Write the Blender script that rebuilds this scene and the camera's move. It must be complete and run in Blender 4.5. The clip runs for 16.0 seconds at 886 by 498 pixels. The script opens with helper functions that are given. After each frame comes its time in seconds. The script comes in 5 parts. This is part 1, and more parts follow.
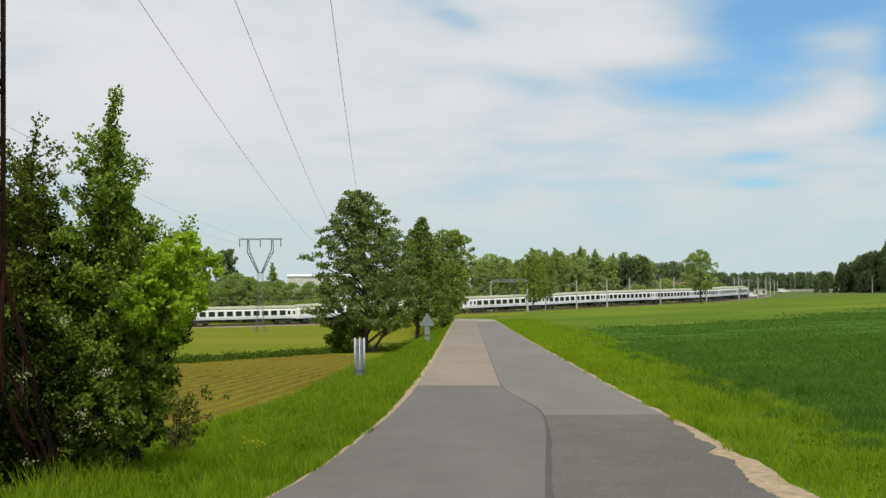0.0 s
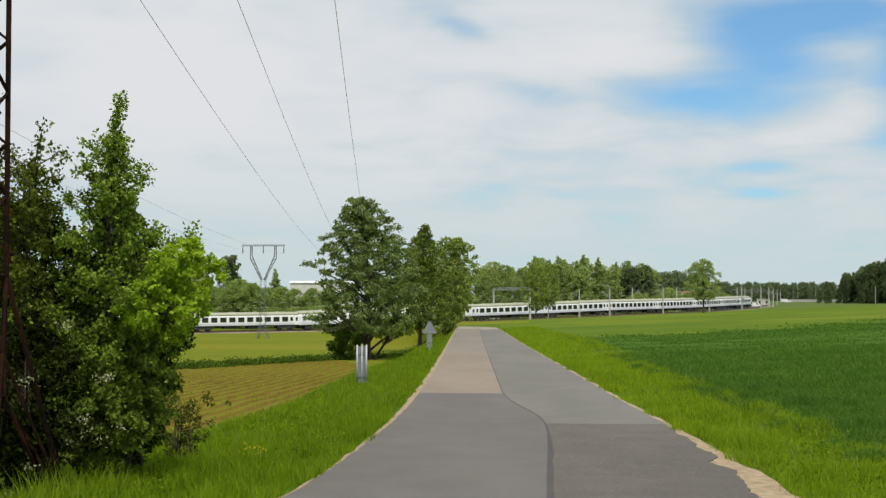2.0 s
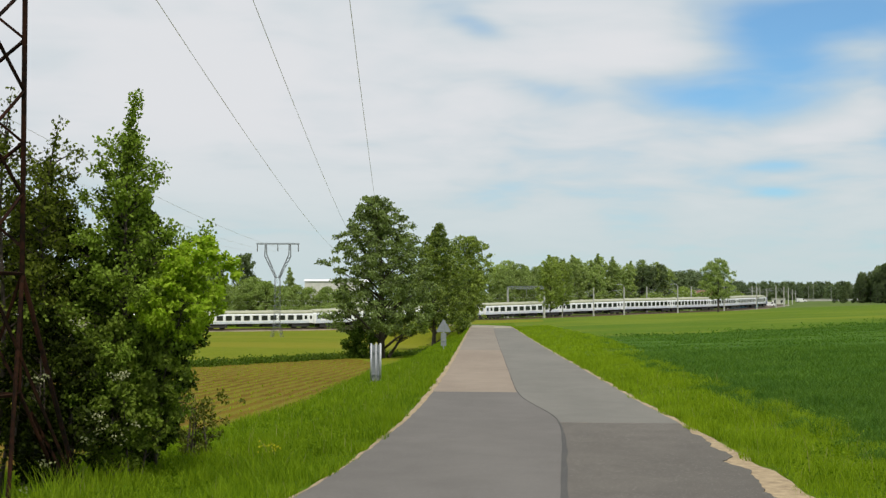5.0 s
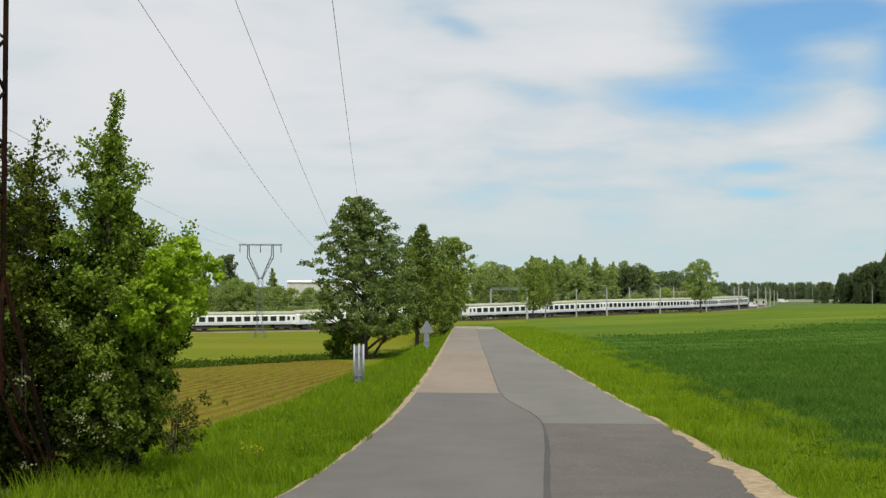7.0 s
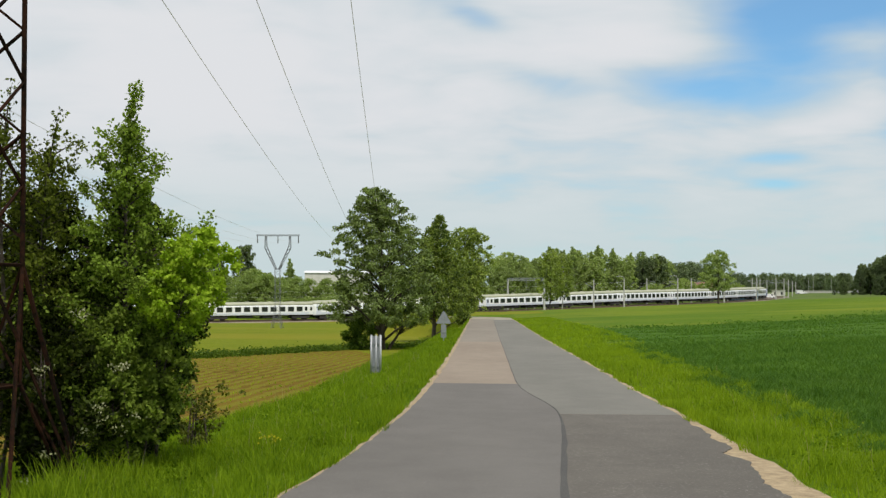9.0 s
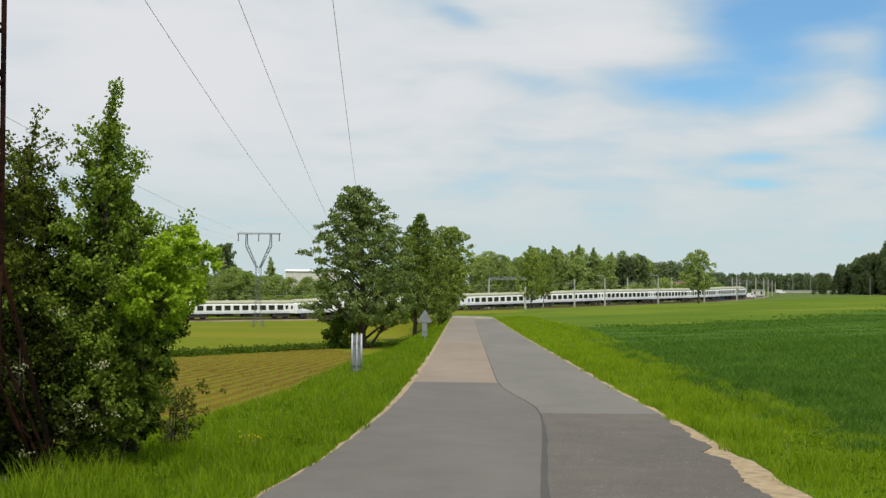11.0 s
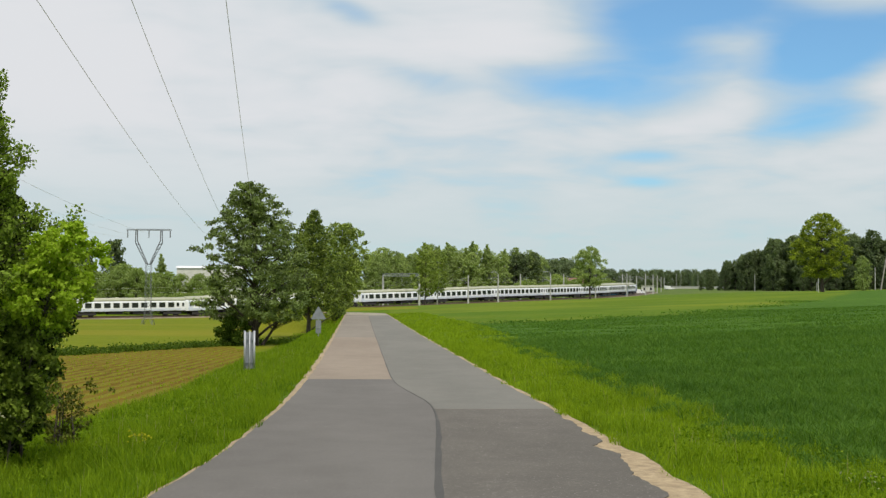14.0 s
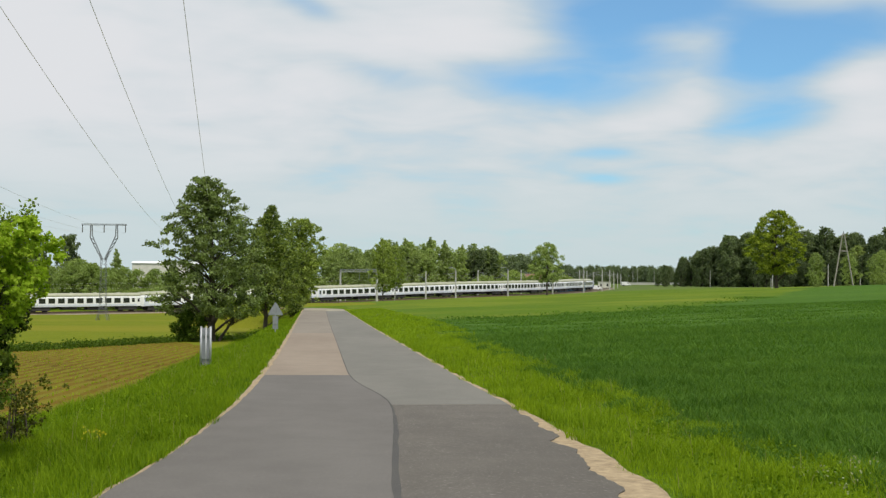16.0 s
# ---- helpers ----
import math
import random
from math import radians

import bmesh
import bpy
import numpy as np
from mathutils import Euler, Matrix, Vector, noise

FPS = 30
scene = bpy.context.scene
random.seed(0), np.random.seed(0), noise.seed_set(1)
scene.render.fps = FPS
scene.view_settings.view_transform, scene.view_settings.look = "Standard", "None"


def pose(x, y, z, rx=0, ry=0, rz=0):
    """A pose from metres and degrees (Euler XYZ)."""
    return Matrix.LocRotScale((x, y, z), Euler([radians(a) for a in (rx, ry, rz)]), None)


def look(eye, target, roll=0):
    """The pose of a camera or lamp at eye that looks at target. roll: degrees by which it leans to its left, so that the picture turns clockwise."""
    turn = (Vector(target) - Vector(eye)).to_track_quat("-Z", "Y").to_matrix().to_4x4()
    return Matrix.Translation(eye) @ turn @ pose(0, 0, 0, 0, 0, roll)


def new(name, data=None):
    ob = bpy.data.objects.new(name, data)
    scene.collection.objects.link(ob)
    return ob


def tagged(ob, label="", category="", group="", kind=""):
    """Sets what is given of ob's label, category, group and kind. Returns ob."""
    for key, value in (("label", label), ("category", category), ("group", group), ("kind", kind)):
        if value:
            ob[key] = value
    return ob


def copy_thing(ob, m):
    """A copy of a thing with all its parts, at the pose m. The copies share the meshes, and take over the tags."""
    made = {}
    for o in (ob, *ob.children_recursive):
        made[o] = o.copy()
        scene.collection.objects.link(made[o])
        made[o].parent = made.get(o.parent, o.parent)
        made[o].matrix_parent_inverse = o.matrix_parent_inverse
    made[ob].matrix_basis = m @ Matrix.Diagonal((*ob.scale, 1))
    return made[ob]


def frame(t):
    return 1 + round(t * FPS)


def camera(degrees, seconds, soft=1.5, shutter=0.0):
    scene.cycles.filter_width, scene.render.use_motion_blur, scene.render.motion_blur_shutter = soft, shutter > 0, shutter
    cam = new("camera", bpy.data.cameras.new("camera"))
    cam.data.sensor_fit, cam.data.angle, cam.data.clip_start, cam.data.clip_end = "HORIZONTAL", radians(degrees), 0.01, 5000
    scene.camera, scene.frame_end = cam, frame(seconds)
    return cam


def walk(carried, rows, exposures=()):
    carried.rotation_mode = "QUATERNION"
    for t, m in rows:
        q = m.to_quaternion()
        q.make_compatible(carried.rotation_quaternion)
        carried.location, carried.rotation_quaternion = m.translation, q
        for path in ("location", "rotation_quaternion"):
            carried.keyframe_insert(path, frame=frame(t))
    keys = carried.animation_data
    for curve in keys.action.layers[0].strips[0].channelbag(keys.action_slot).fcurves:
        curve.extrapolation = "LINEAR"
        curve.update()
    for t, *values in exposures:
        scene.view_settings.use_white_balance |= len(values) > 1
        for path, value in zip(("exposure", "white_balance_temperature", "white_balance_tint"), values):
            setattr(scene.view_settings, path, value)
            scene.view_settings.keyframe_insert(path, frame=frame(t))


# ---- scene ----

EYE = (0.0, 0.0, 1.6)
cam = camera(39.24, 16.0, soft=1.35)


def aim(yaw, pitch, roll):
    """A standing camera: degrees to the left of +y, up, and lean."""
    a, b = radians(yaw), radians(pitch)
    way = Vector((-math.sin(a) * math.cos(b), math.cos(a) * math.cos(b), math.sin(b)))
    return look(EYE, Vector(EYE) + way * 10, roll)


PATH = [(0.0, 1.22, 2.0, -0.24), (0.5, 1.06, 2.21, -0.13), (1.0, 1.09, 2.24, 0.10), (1.5, 0.97, 2.07, 0.09),
        (2.0, 1.36, 2.35, 0.19), (2.5, 1.56, 2.19, 0.30), (3.0, 2.01, 2.05, 0.13), (3.5, 2.38, 2.11, 0.10),
        (4.0, 2.10, 2.19, 0.30), (6.5, 1.93, 2.32, 0.33), (7.0, 1.23, 2.33, 0.27), (7.5, 1.98, 2.01, 0.36),
        (8.0, 2.03, 1.87, 0.34), (10.5, 1.87, 1.95, 0.48), (11.0, 1.15, 1.85, 0.48), (11.5, 0.36, 1.66, 0.57),
        (12.0, -0.46, 1.48, 0.45), (12.5, -1.43, 1.70, 0.45), (13.0, -2.17, 1.82, 0.50), (13.5, -2.97, 1.71, 0.27),
        (14.0, -3.73, 1.73, 0.37), (14.5, -4.50, 1.72, 0.41), (15.0, -4.91, 1.62, 0.42), (15.5, -5.32, 1.47, 0.34),
        (16.0, -5.68, 1.55, 0.46)]
walk(cam, [(t, aim(a, b, c)) for t, a, b, c in PATH])

# ---------------------------------------------------------------- light
SUN_AZ, SUN_EL = 158.0, 58.0          # degrees from +y towards +x, and above the horizon
scene.view_settings.exposure = 0.0


def nd(tree, kind, **kw):
    n = tree.nodes.new(kind)
    for k, v in kw.items():
        n.inputs[k].default_value = v
    return n


def mth(tree, op, a, b=None, c=None, clamp=False):
    n = tree.nodes.new("ShaderNodeMath")
    n.operation, n.use_clamp = op, clamp
    for i, v in enumerate((a, b, c)):
        if v is None:
            continue
        if isinstance(v, (int, float)):
            n.inputs[i].default_value = v
        else:
            tree.links.new(v, n.inputs[i])
    return n.outputs[0]


def blend(tree, fac, a, b, mode="MIX"):
    n = tree.nodes.new("ShaderNodeMix")
    n.data_type, n.blend_type = "RGBA", mode
    for i, v in ((0, fac), (6, a), (7, b)):
        if isinstance(v, (int, float)):
            n.inputs[i].default_value = v
        elif isinstance(v, tuple):
            n.inputs[i].default_value = (*v[:3], 1)
        else:
            tree.links.new(v, n.inputs[i])
    return n.outputs[2]


def ramp(tree, v, lo, hi):
    n = tree.nodes.new("ShaderNodeMapRange")
    n.interpolation_type = "SMOOTHSTEP"
    n.inputs[1].default_value, n.inputs[2].default_value = lo, hi
    tree.links.new(v, n.inputs[0])
    return n.outputs[0]


world = bpy.data.worlds.new("sky")
scene.world = world
world.use_nodes = True
wt = world.node_tree
wt.nodes.clear()
out = wt.nodes.new("ShaderNodeOutputWorld")
bg = wt.nodes.new("ShaderNodeBackground")
sky = wt.nodes.new("ShaderNodeTexSky")
sky.sky_type, sky.sun_disc = "NISHITA", False
sky.sun_elevation, sky.sun_rotation = radians(SUN_EL), radians(SUN_AZ)
sky.altitude, sky.air_density, sky.dust_density, sky.ozone_density = 100, 1.0, 0.6, 2.0
coord = wt.nodes.new("ShaderNodeTexCoord")
sep = wt.nodes.new("ShaderNodeSeparateXYZ")
wt.links.new(coord.outputs["Generated"], sep.inputs[0])
dx, dy, dz = sep.outputs
# clouds lie on a layer overhead: the way divided by its height
low = mth(wt, "ADD", mth(wt, "MAXIMUM", dz, 0.0), 0.16)
comb = wt.nodes.new("ShaderNodeCombineXYZ")
wt.links.new(mth(wt, "DIVIDE", dx, low), comb.inputs[0])
wt.links.new(mth(wt, "DIVIDE", dy, low), comb.inputs[1])
n1 = nd(wt, "ShaderNodeTexNoise", Scale=1.0, Detail=5.0, Roughness=0.5, Distortion=0.6)
n2 = nd(wt, "ShaderNodeTexNoise", Scale=3.4, Detail=3.0, Roughness=0.55, Distortion=0.4)
for n in (n1, n2):
    wt.links.new(comb.outputs[0], n.inputs["Vector"])


def spot(az, el, wide, tall, slope=0.0):
    """1 at a bearing and height in the sky, falling off over so many degrees."""
    a = mth(wt, "SUBTRACT", mth(wt, "ARCTAN2", dx, dy), radians(az))
    e = mth(wt, "SUBTRACT", mth(wt, "ARCSINE", dz), radians(el))
    e = mth(wt, "SUBTRACT", e, mth(wt, "MULTIPLY", a, slope))
    u, v = mth(wt, "MULTIPLY", a, 1 / radians(wide)), mth(wt, "MULTIPLY", e, 1 / radians(tall))
    q = mth(wt, "ADD", mth(wt, "MULTIPLY", u, u), mth(wt, "MULTIPLY", v, v))
    return mth(wt, "EXPONENT", mth(wt, "MULTIPLY", q, -1.0))


# openings in the cloud: broad ones high on the right, weak ones elsewhere; and denser banks
gap = 0.0
for az, el, wide, tall, slope, deep in ((12.9, 11.2, 3.0, 1.7, -0.1, 0.46), (15.5, 12.6, 4.0, 1.0, 0.0, 0.42), (20.4, 7.5, 2.8, 1.0, 0.1, 0.58), (20.4, 10.4, 2.8, 1.6, 0.0, 0.56),
                                        (24.5, 11.2, 2.5, 1.2, 0.0, 0.35), (13.0, 6.0, 1.5, 0.35, 0.0, 0.34), (13.0, 4.8, 1.2, 0.28, 0.0, 0.26), (8.6, 9.4, 3.4, 0.8, -0.15, 0.30), (12.5, 9.0, 3.0, 1.2, 0.0, 0.14),
                                        (-0.6, 12.5, 1.6, 0.6, -0.3, 0.26), (2.4, 9.7, 2.2, 0.6, -0.2, 0.18), (1.5, 5.5, 2.0, 1.2, 0.0, 0.10),
                                        (5.6, 11.3, 3.0, 1.3, 0.0, -0.16), (17.5, 9.8, 1.2, 1.5, 0.6, -0.12), (14.2, 7.3, 3.2, 0.4, 0.10, -0.12), (24.0, 8.9, 1.6, 0.5, 0.1, -0.18), (-12.0, 9.5, 9.0, 6.0, 0.0, -0.16)):
    gap = mth(wt, "ADD", gap, mth(wt, "MULTIPLY", spot(az, el, wide, tall, slope), deep * 0.9))
cover = mth(wt, "ADD", mth(wt, "MULTIPLY", n1.outputs[0], 0.72), mth(wt, "ADD", mth(wt, "MULTIPLY", n2.outputs[0], 0.36), 0.14))
cover = mth(wt, "SUBTRACT", cover, gap)
mask = mth(wt, "ADD", mth(wt, "MULTIPLY", ramp(wt, cover, 0.24, 0.70), 0.86), 0.14)
haze = ramp(wt, dz, 0.15, 0.0)
mask = mth(wt, "MAXIMUM", mask, mth(wt, "MULTIPLY", haze, 0.9))
shade = ramp(wt, cover, 0.50, 0.85)
cloud = blend(wt, shade, (0.555, 0.642, 0.685), (0.740, 0.754, 0.780))
cloud = blend(wt, haze, cloud, (0.565, 0.668, 0.685))
blue = blend(wt, 1.0, sky.outputs[0], (0.062, 0.112, 0.138), "MULTIPLY")
wt.links.new(blend(wt, mask, blue, cloud), bg.inputs[0])
bg.inputs[1].default_value = 1.0
wt.links.new(bg.outputs[0], out.inputs[0])

sun = new("sun", bpy.data.lights.new("sun", "SUN"))
sun.data.energy, sun.data.angle, sun.data.color = 2.75, radians(1.5), (1.0, 0.95, 0.84)
_a, _e = radians(SUN_AZ), radians(SUN_EL)
sun.matrix_world = look((40, -40, 80), Vector((40, -40, 80)) - Vector((math.sin(_a) * math.cos(_e), math.cos(_a) * math.cos(_e), math.sin(_e))))


# ---------------------------------------------------------------- materials
def material(name, build):
    m = bpy.data.materials.new(name)
    m.use_nodes = True
    t = m.node_tree
    t.nodes.clear()
    o = t.nodes.new("ShaderNodeOutputMaterial")
    t.links.new(build(t), o.inputs[0])
    return m


def place(t, scale=(1, 1, 1)):
    g = t.nodes.new("ShaderNodeNewGeometry")
    m = t.nodes.new("ShaderNodeVectorMath")
    m.operation = "MULTIPLY"
    m.inputs[1].default_value = scale
    t.links.new(g.outputs["Position"], m.inputs[0])
    return m.outputs[0]


def local(t, scale=(1, 1, 1)):
    g = t.nodes.new("ShaderNodeTexCoord")
    m = t.nodes.new("ShaderNodeVectorMath")
    m.operation = "MULTIPLY"
    m.inputs[1].default_value = scale
    t.links.new(g.outputs["Object"], m.inputs[0])
    return m.outputs[0]


def fbm(t, vec, scale, detail=4.0, rough=0.55, warp=0.0):
    n = nd(t, "ShaderNodeTexNoise", Scale=scale, Detail=detail, Roughness=rough, Distortion=warp)
    t.links.new(vec, n.inputs["Vector"])
    return n.outputs[0]


def shader(t, color, rough=0.6, metal=0.0, bump=None, strength=0.3, dist=0.02, spec=0.5):
    p = t.nodes.new("ShaderNodeBsdfPrincipled")
    for key, v in (("Base Color", color), ("Roughness", rough), ("Metallic", metal), ("Specular IOR Level", spec)):
        if isinstance(v, tuple):
            p.inputs[key].default_value = (*v[:3], 1)
        elif isinstance(v, (int, float)):
            p.inputs[key].default_value = v
        else:
            t.links.new(v, p.inputs[key])
    if bump is not None:
        b = nd(t, "ShaderNodeBump", Strength=strength, Distance=dist)
        t.links.new(bump, b.inputs["Height"])
        t.links.new(b.outputs[0], p.inputs["Normal"])
    return p.outputs[0]


def worn(name, a, b, scale, rough=0.6, metal=0.0, fine=8.0, strength=0.3, dist=0.01, amount=1.0, spec=0.5):
    """A surface of two tones in patches, with a fine grain."""
    def build(t):
        v = local(t)
        big, small = fbm(t, v, scale, 5, 0.6), fbm(t, v, scale * fine, 3, 0.6)
        f = ramp(t, mth(t, "ADD", mth(t, "MULTIPLY", big, 0.65), mth(t, "MULTIPLY", small, 0.35)), 0.5 - 0.22 / amount, 0.5 + 0.22 / amount)
        return shader(t, blend(t, f, a, b), rough, metal, small, strength, dist, spec)
    return material(name, build)


def foliage(name, dark, light, glow=0.35, rough=0.6, patch=0.8, spec=0.09):
    """Leaves or blades: each its own tone, light passing through, patches over metres."""
    def build(t):
        g = t.nodes.new("ShaderNodeNewGeometry")
        f = mth(t, "ADD", mth(t, "MULTIPLY", g.outputs["Random Per Island"], 0.6), mth(t, "MULTIPLY", fbm(t, place(t), patch, 3), 0.7))
        o = t.nodes.new("ShaderNodeObjectInfo")
        f = mth(t, "ADD", f, mth(t, "MULTIPLY", mth(t, "SUBTRACT", o.outputs["Random"], 0.5), 0.35))
        c = blend(t, ramp(t, f, 0.2, 1.1), dark, light)
        p = shader(t, c, rough, spec=spec)
        tr = t.nodes.new("ShaderNodeBsdfTranslucent")
        t.links.new(blend(t, 1.0, c, (1.15, 1.25, 0.5), "MULTIPLY"), tr.inputs[0])
        mx = t.nodes.new("ShaderNodeMixShader")
        mx.inputs[0].default_value = glow
        t.links.new(p, mx.inputs[1])
        t.links.new(tr.outputs[0], mx.inputs[2])
        return mx.outputs[0]
    return material(name, build)


def sward(name, dark, light, warm, scale=3.0, stripe=None, bump=0.6):
    """Ground under plants, seen as cover: tufts, patches of many metres, warm drier spots."""
    def build(t):
        v = place(t)
        tuft, mid, wide = fbm(t, v, scale * 2.5, 5, 0.65), fbm(t, v, scale * 0.35, 4), fbm(t, place(t, (0.35, 1, 1)), 0.05, 3)
        f = mth(t, "ADD", mth(t, "MULTIPLY", tuft, 0.6), mth(t, "MULTIPLY", mid, 0.5))
        c = blend(t, ramp(t, f, 0.35, 0.75), dark, light)
        c = blend(t, mth(t, "MULTIPLY", ramp(t, wide, 0.42, 0.66), 0.65), c, warm)
        if stripe:
            c = stripe(t, c)
        return shader(t, c, 0.9, 0, tuft, bump, 0.15, spec=0.03)
    return material(name, build)


def tilled_rows(t, c):
    # rows of young plants between strips of bare soil
    w = nd(t, "ShaderNodeTexWave", Scale=0.50, Distortion=1.2, Detail=2.0)
    w.inputs["Detail Scale"].default_value = 2.0
    w.wave_type, w.bands_direction = "BANDS", "X"
    turn = t.nodes.new("ShaderNodeMapping")
    turn.inputs["Rotation"].default_value = (0, 0, radians(1.5))
    t.links.new(place(t), turn.inputs["Vector"])
    t.links.new(turn.outputs[0], w.inputs["Vector"])
    patchy = fbm(t, place(t), 0.5, 4)
    f = mth(t, "MULTIPLY", ramp(t, w.outputs[1], 0.25, 0.75), ramp(t, patchy, 0.25, 0.5))
    return blend(t, mth(t, "MULTIPLY", f, 0.85), c, (0.178, 0.168, 0.018))


def strip_bands(t, c):
    f = fbm(t, place(t, (0.02, 0.05, 1)), 1.0, 4, 0.6)
    c = blend(t, mth(t, "MULTIPLY", ramp(t, f, 0.45, 0.62), 0.35), c, (0.20, 0.235, 0.026))
    g = fbm(t, place(t, (0.04, 0.09, 1)), 1.0, 3, 0.6)
    return blend(t, mth(t, "MULTIPLY", ramp(t, g, 0.5, 0.68), 0.35), c, (0.06, 0.13, 0.012))


def crop_rows(t, c):
    w = nd(t, "ShaderNodeTexWave", Scale=0.05, Distortion=3.0, Detail=2.0)
    w.wave_type, w.bands_direction = "BANDS", "Y"
    t.links.new(place(t, (0.3, 1, 1)), w.inputs["Vector"])
    return blend(t, mth(t, "MULTIPLY", ramp(t, w.outputs[1], 0.5, 0.95), 0.22), c, (0.095, 0.19, 0.024))


M_VERGE = sward("verge_soil", (0.06, 0.11, 0.008), (0.12, 0.20, 0.012), (0.16, 0.21, 0.016))
M_TILLED = sward("tilled_soil", (0.104, 0.066, 0.010), (0.178, 0.118, 0.017), (0.175, 0.124, 0.016), 1.6, tilled_rows)
M_MEADOW = sward("meadow_cover", (0.125, 0.155, 0.010), (0.17, 0.20, 0.014), (0.22, 0.20, 0.022), 1.0)
M_CEREAL = sward("cereal_cover", (0.043, 0.100, 0.014), (0.073, 0.148, 0.019), (0.083, 0.154, 0.019), 2.0, crop_rows)
M_STRIP = sward("light_crop_cover", (0.072, 0.134, 0.010), (0.112, 0.176, 0.014), (0.155, 0.188, 0.018), 0.8, strip_bands)
M_FARLAND = sward("far_land", (0.07, 0.11, 0.03), (0.12, 0.17, 0.04), (0.14, 0.17, 0.05), 0.1)

M_GRASS = foliage("grass_blade", (0.066, 0.135, 0.005), (0.232, 0.330, 0.012), 0.4, patch=0.5)
M_GRASS_R = foliage("verge_grass_blade", (0.090, 0.164, 0.006), (0.280, 0.382, 0.016), 0.4, patch=0.5)
M_WHEAT = foliage("cereal_blade", (0.055, 0.128, 0.020), (0.150, 0.262, 0.036), 0.4, patch=0.3)
M_DRY = foliage("dry_stalk", (0.20, 0.20, 0.06), (0.38, 0.34, 0.14), 0.25)
M_BUSH = foliage("bush_leaf", (0.011, 0.024, 0.004), (0.230, 0.31, 0.042), 0.38, patch=1.6)
M_SAPLING = foliage("birch_leaf", (0.016, 0.032, 0.005), (0.262, 0.37, 0.050), 0.36, patch=1.6)
M_HAWTHORN = foliage("hawthorn_leaf", (0.011, 0.018, 0.003), (0.190, 0.235, 0.032), 0.34, patch=1.6)
# near-black leaf tone with the deep shade round the pylon put into it
M_SHADELEAF = foliage("shade_dark_leaf", (0.003, 0.006, 0.001), (0.046, 0.066, 0.007), 0.3, patch=1.6)
M_ELDER = foliage("elder_leaf", (0.014, 0.028, 0.004), (0.195, 0.265, 0.036), 0.32, patch=1.2)
M_BRIGHT = foliage("maple_leaf", (0.045, 0.088, 0.008), (0.40, 0.54, 0.045), 0.46, patch=0.5)
M_ALDER = foliage("alder_leaf", (0.013, 0.024, 0.008), (0.275, 0.355, 0.112), 0.36, 0.42, spec=0.25)
M_BIRCH = foliage("tree_leaf", (0.062, 0.098, 0.022), (0.47, 0.56, 0.125), 0.43, 0.45, spec=0.25)
# leaves of distant trees, with the pale haze mixed into their tones
M_HAZEWOOD = foliage("hazed_wood_leaf", (0.19, 0.25, 0.085), (0.45, 0.53, 0.195), 0.4, patch=0.15)
M_WILLOW = foliage("willow_leaf", (0.20, 0.265, 0.08), (0.36, 0.44, 0.14), 0.42, patch=0.15)
M_DARKPINE = foliage("dark_pine_needles", (0.078, 0.108, 0.060), (0.215, 0.270, 0.125), 0.38, patch=0.12)
M_FIELDMAPLE = foliage("field_maple_leaf", (0.055, 0.098, 0.009), (0.60, 0.67, 0.066), 0.40, 0.5, patch=0.9, spec=0.25)
M_TWIGGY = foliage("brown_green_leaf", (0.034, 0.044, 0.006), (0.165, 0.180, 0.030), 0.3, patch=2.0)
# needles of the far pines, paled in colour to give distance haze
M_HAZEPINE = foliage("hazed_needles", (0.118, 0.160, 0.092), (0.215, 0.265, 0.140), 0.35, patch=0.1)
M_YELLOW = foliage("yellow_petal", (0.40, 0.36, 0.02), (0.62, 0.54, 0.025), 0.2)
M_HEDGE = foliage("hedge_leaf", (0.050, 0.092, 0.010), (0.150, 0.225, 0.026), 0.38)
M_CREAM = foliage("cream_petal", (0.24, 0.26, 0.12), (0.46, 0.46, 0.28), 0.3)
M_BARK = worn("bark", (0.035, 0.026, 0.02), (0.10, 0.08, 0.06), 3.0, 0.9, strength=0.8, dist=0.03)
M_BIRCHBARK = worn("birch_bark", (0.25, 0.24, 0.21), (0.5, 0.48, 0.43), 2.0, 0.8)
M_CONCRETE = worn("concrete", (0.38, 0.37, 0.34), (0.55, 0.54, 0.5), 1.5, 0.85)
M_GALV = worn("galvanised_steel", (0.30, 0.31, 0.32), (0.45, 0.46, 0.48), 4.0, 0.45, 0.6)
M_BRIGHTSTEEL = worn("bright_galvanised_steel", (0.34, 0.35, 0.37), (0.52, 0.53, 0.55), 5.0, 0.5, 0.4)
M_GREYPAINT = worn("grey_paint", (0.20, 0.215, 0.235), (0.28, 0.295, 0.315), 6.0, 0.5, 0.2)
M_RUST = worn("rusty_steel", (0.005, 0.004, 0.003), (0.036, 0.014, 0.007), 2.2, 0.95, 0.0, strength=0.6, spec=0.1, amount=1.4)
M_STEEL = worn("grey_steel", (0.10, 0.108, 0.12), (0.20, 0.21, 0.225), 4.0, 0.6, 0.3)
M_WIRE = worn("aluminium_wire", (0.55, 0.55, 0.56), (0.68, 0.68, 0.69), 4.0, 0.5, 0.0)
M_GLASSINS = worn("insulator_glaze", (0.05, 0.045, 0.04), (0.10, 0.09, 0.08), 6.0, 0.2)
M_POLEWOOD = worn("weathered_wood", (0.24, 0.22, 0.19), (0.38, 0.35, 0.30), 4.0, 0.85, strength=0.5)
M_WHITE = worn("white_coach_paint", (0.76, 0.77, 0.80), (0.88, 0.885, 0.90), 0.6, 0.3, fine=6)
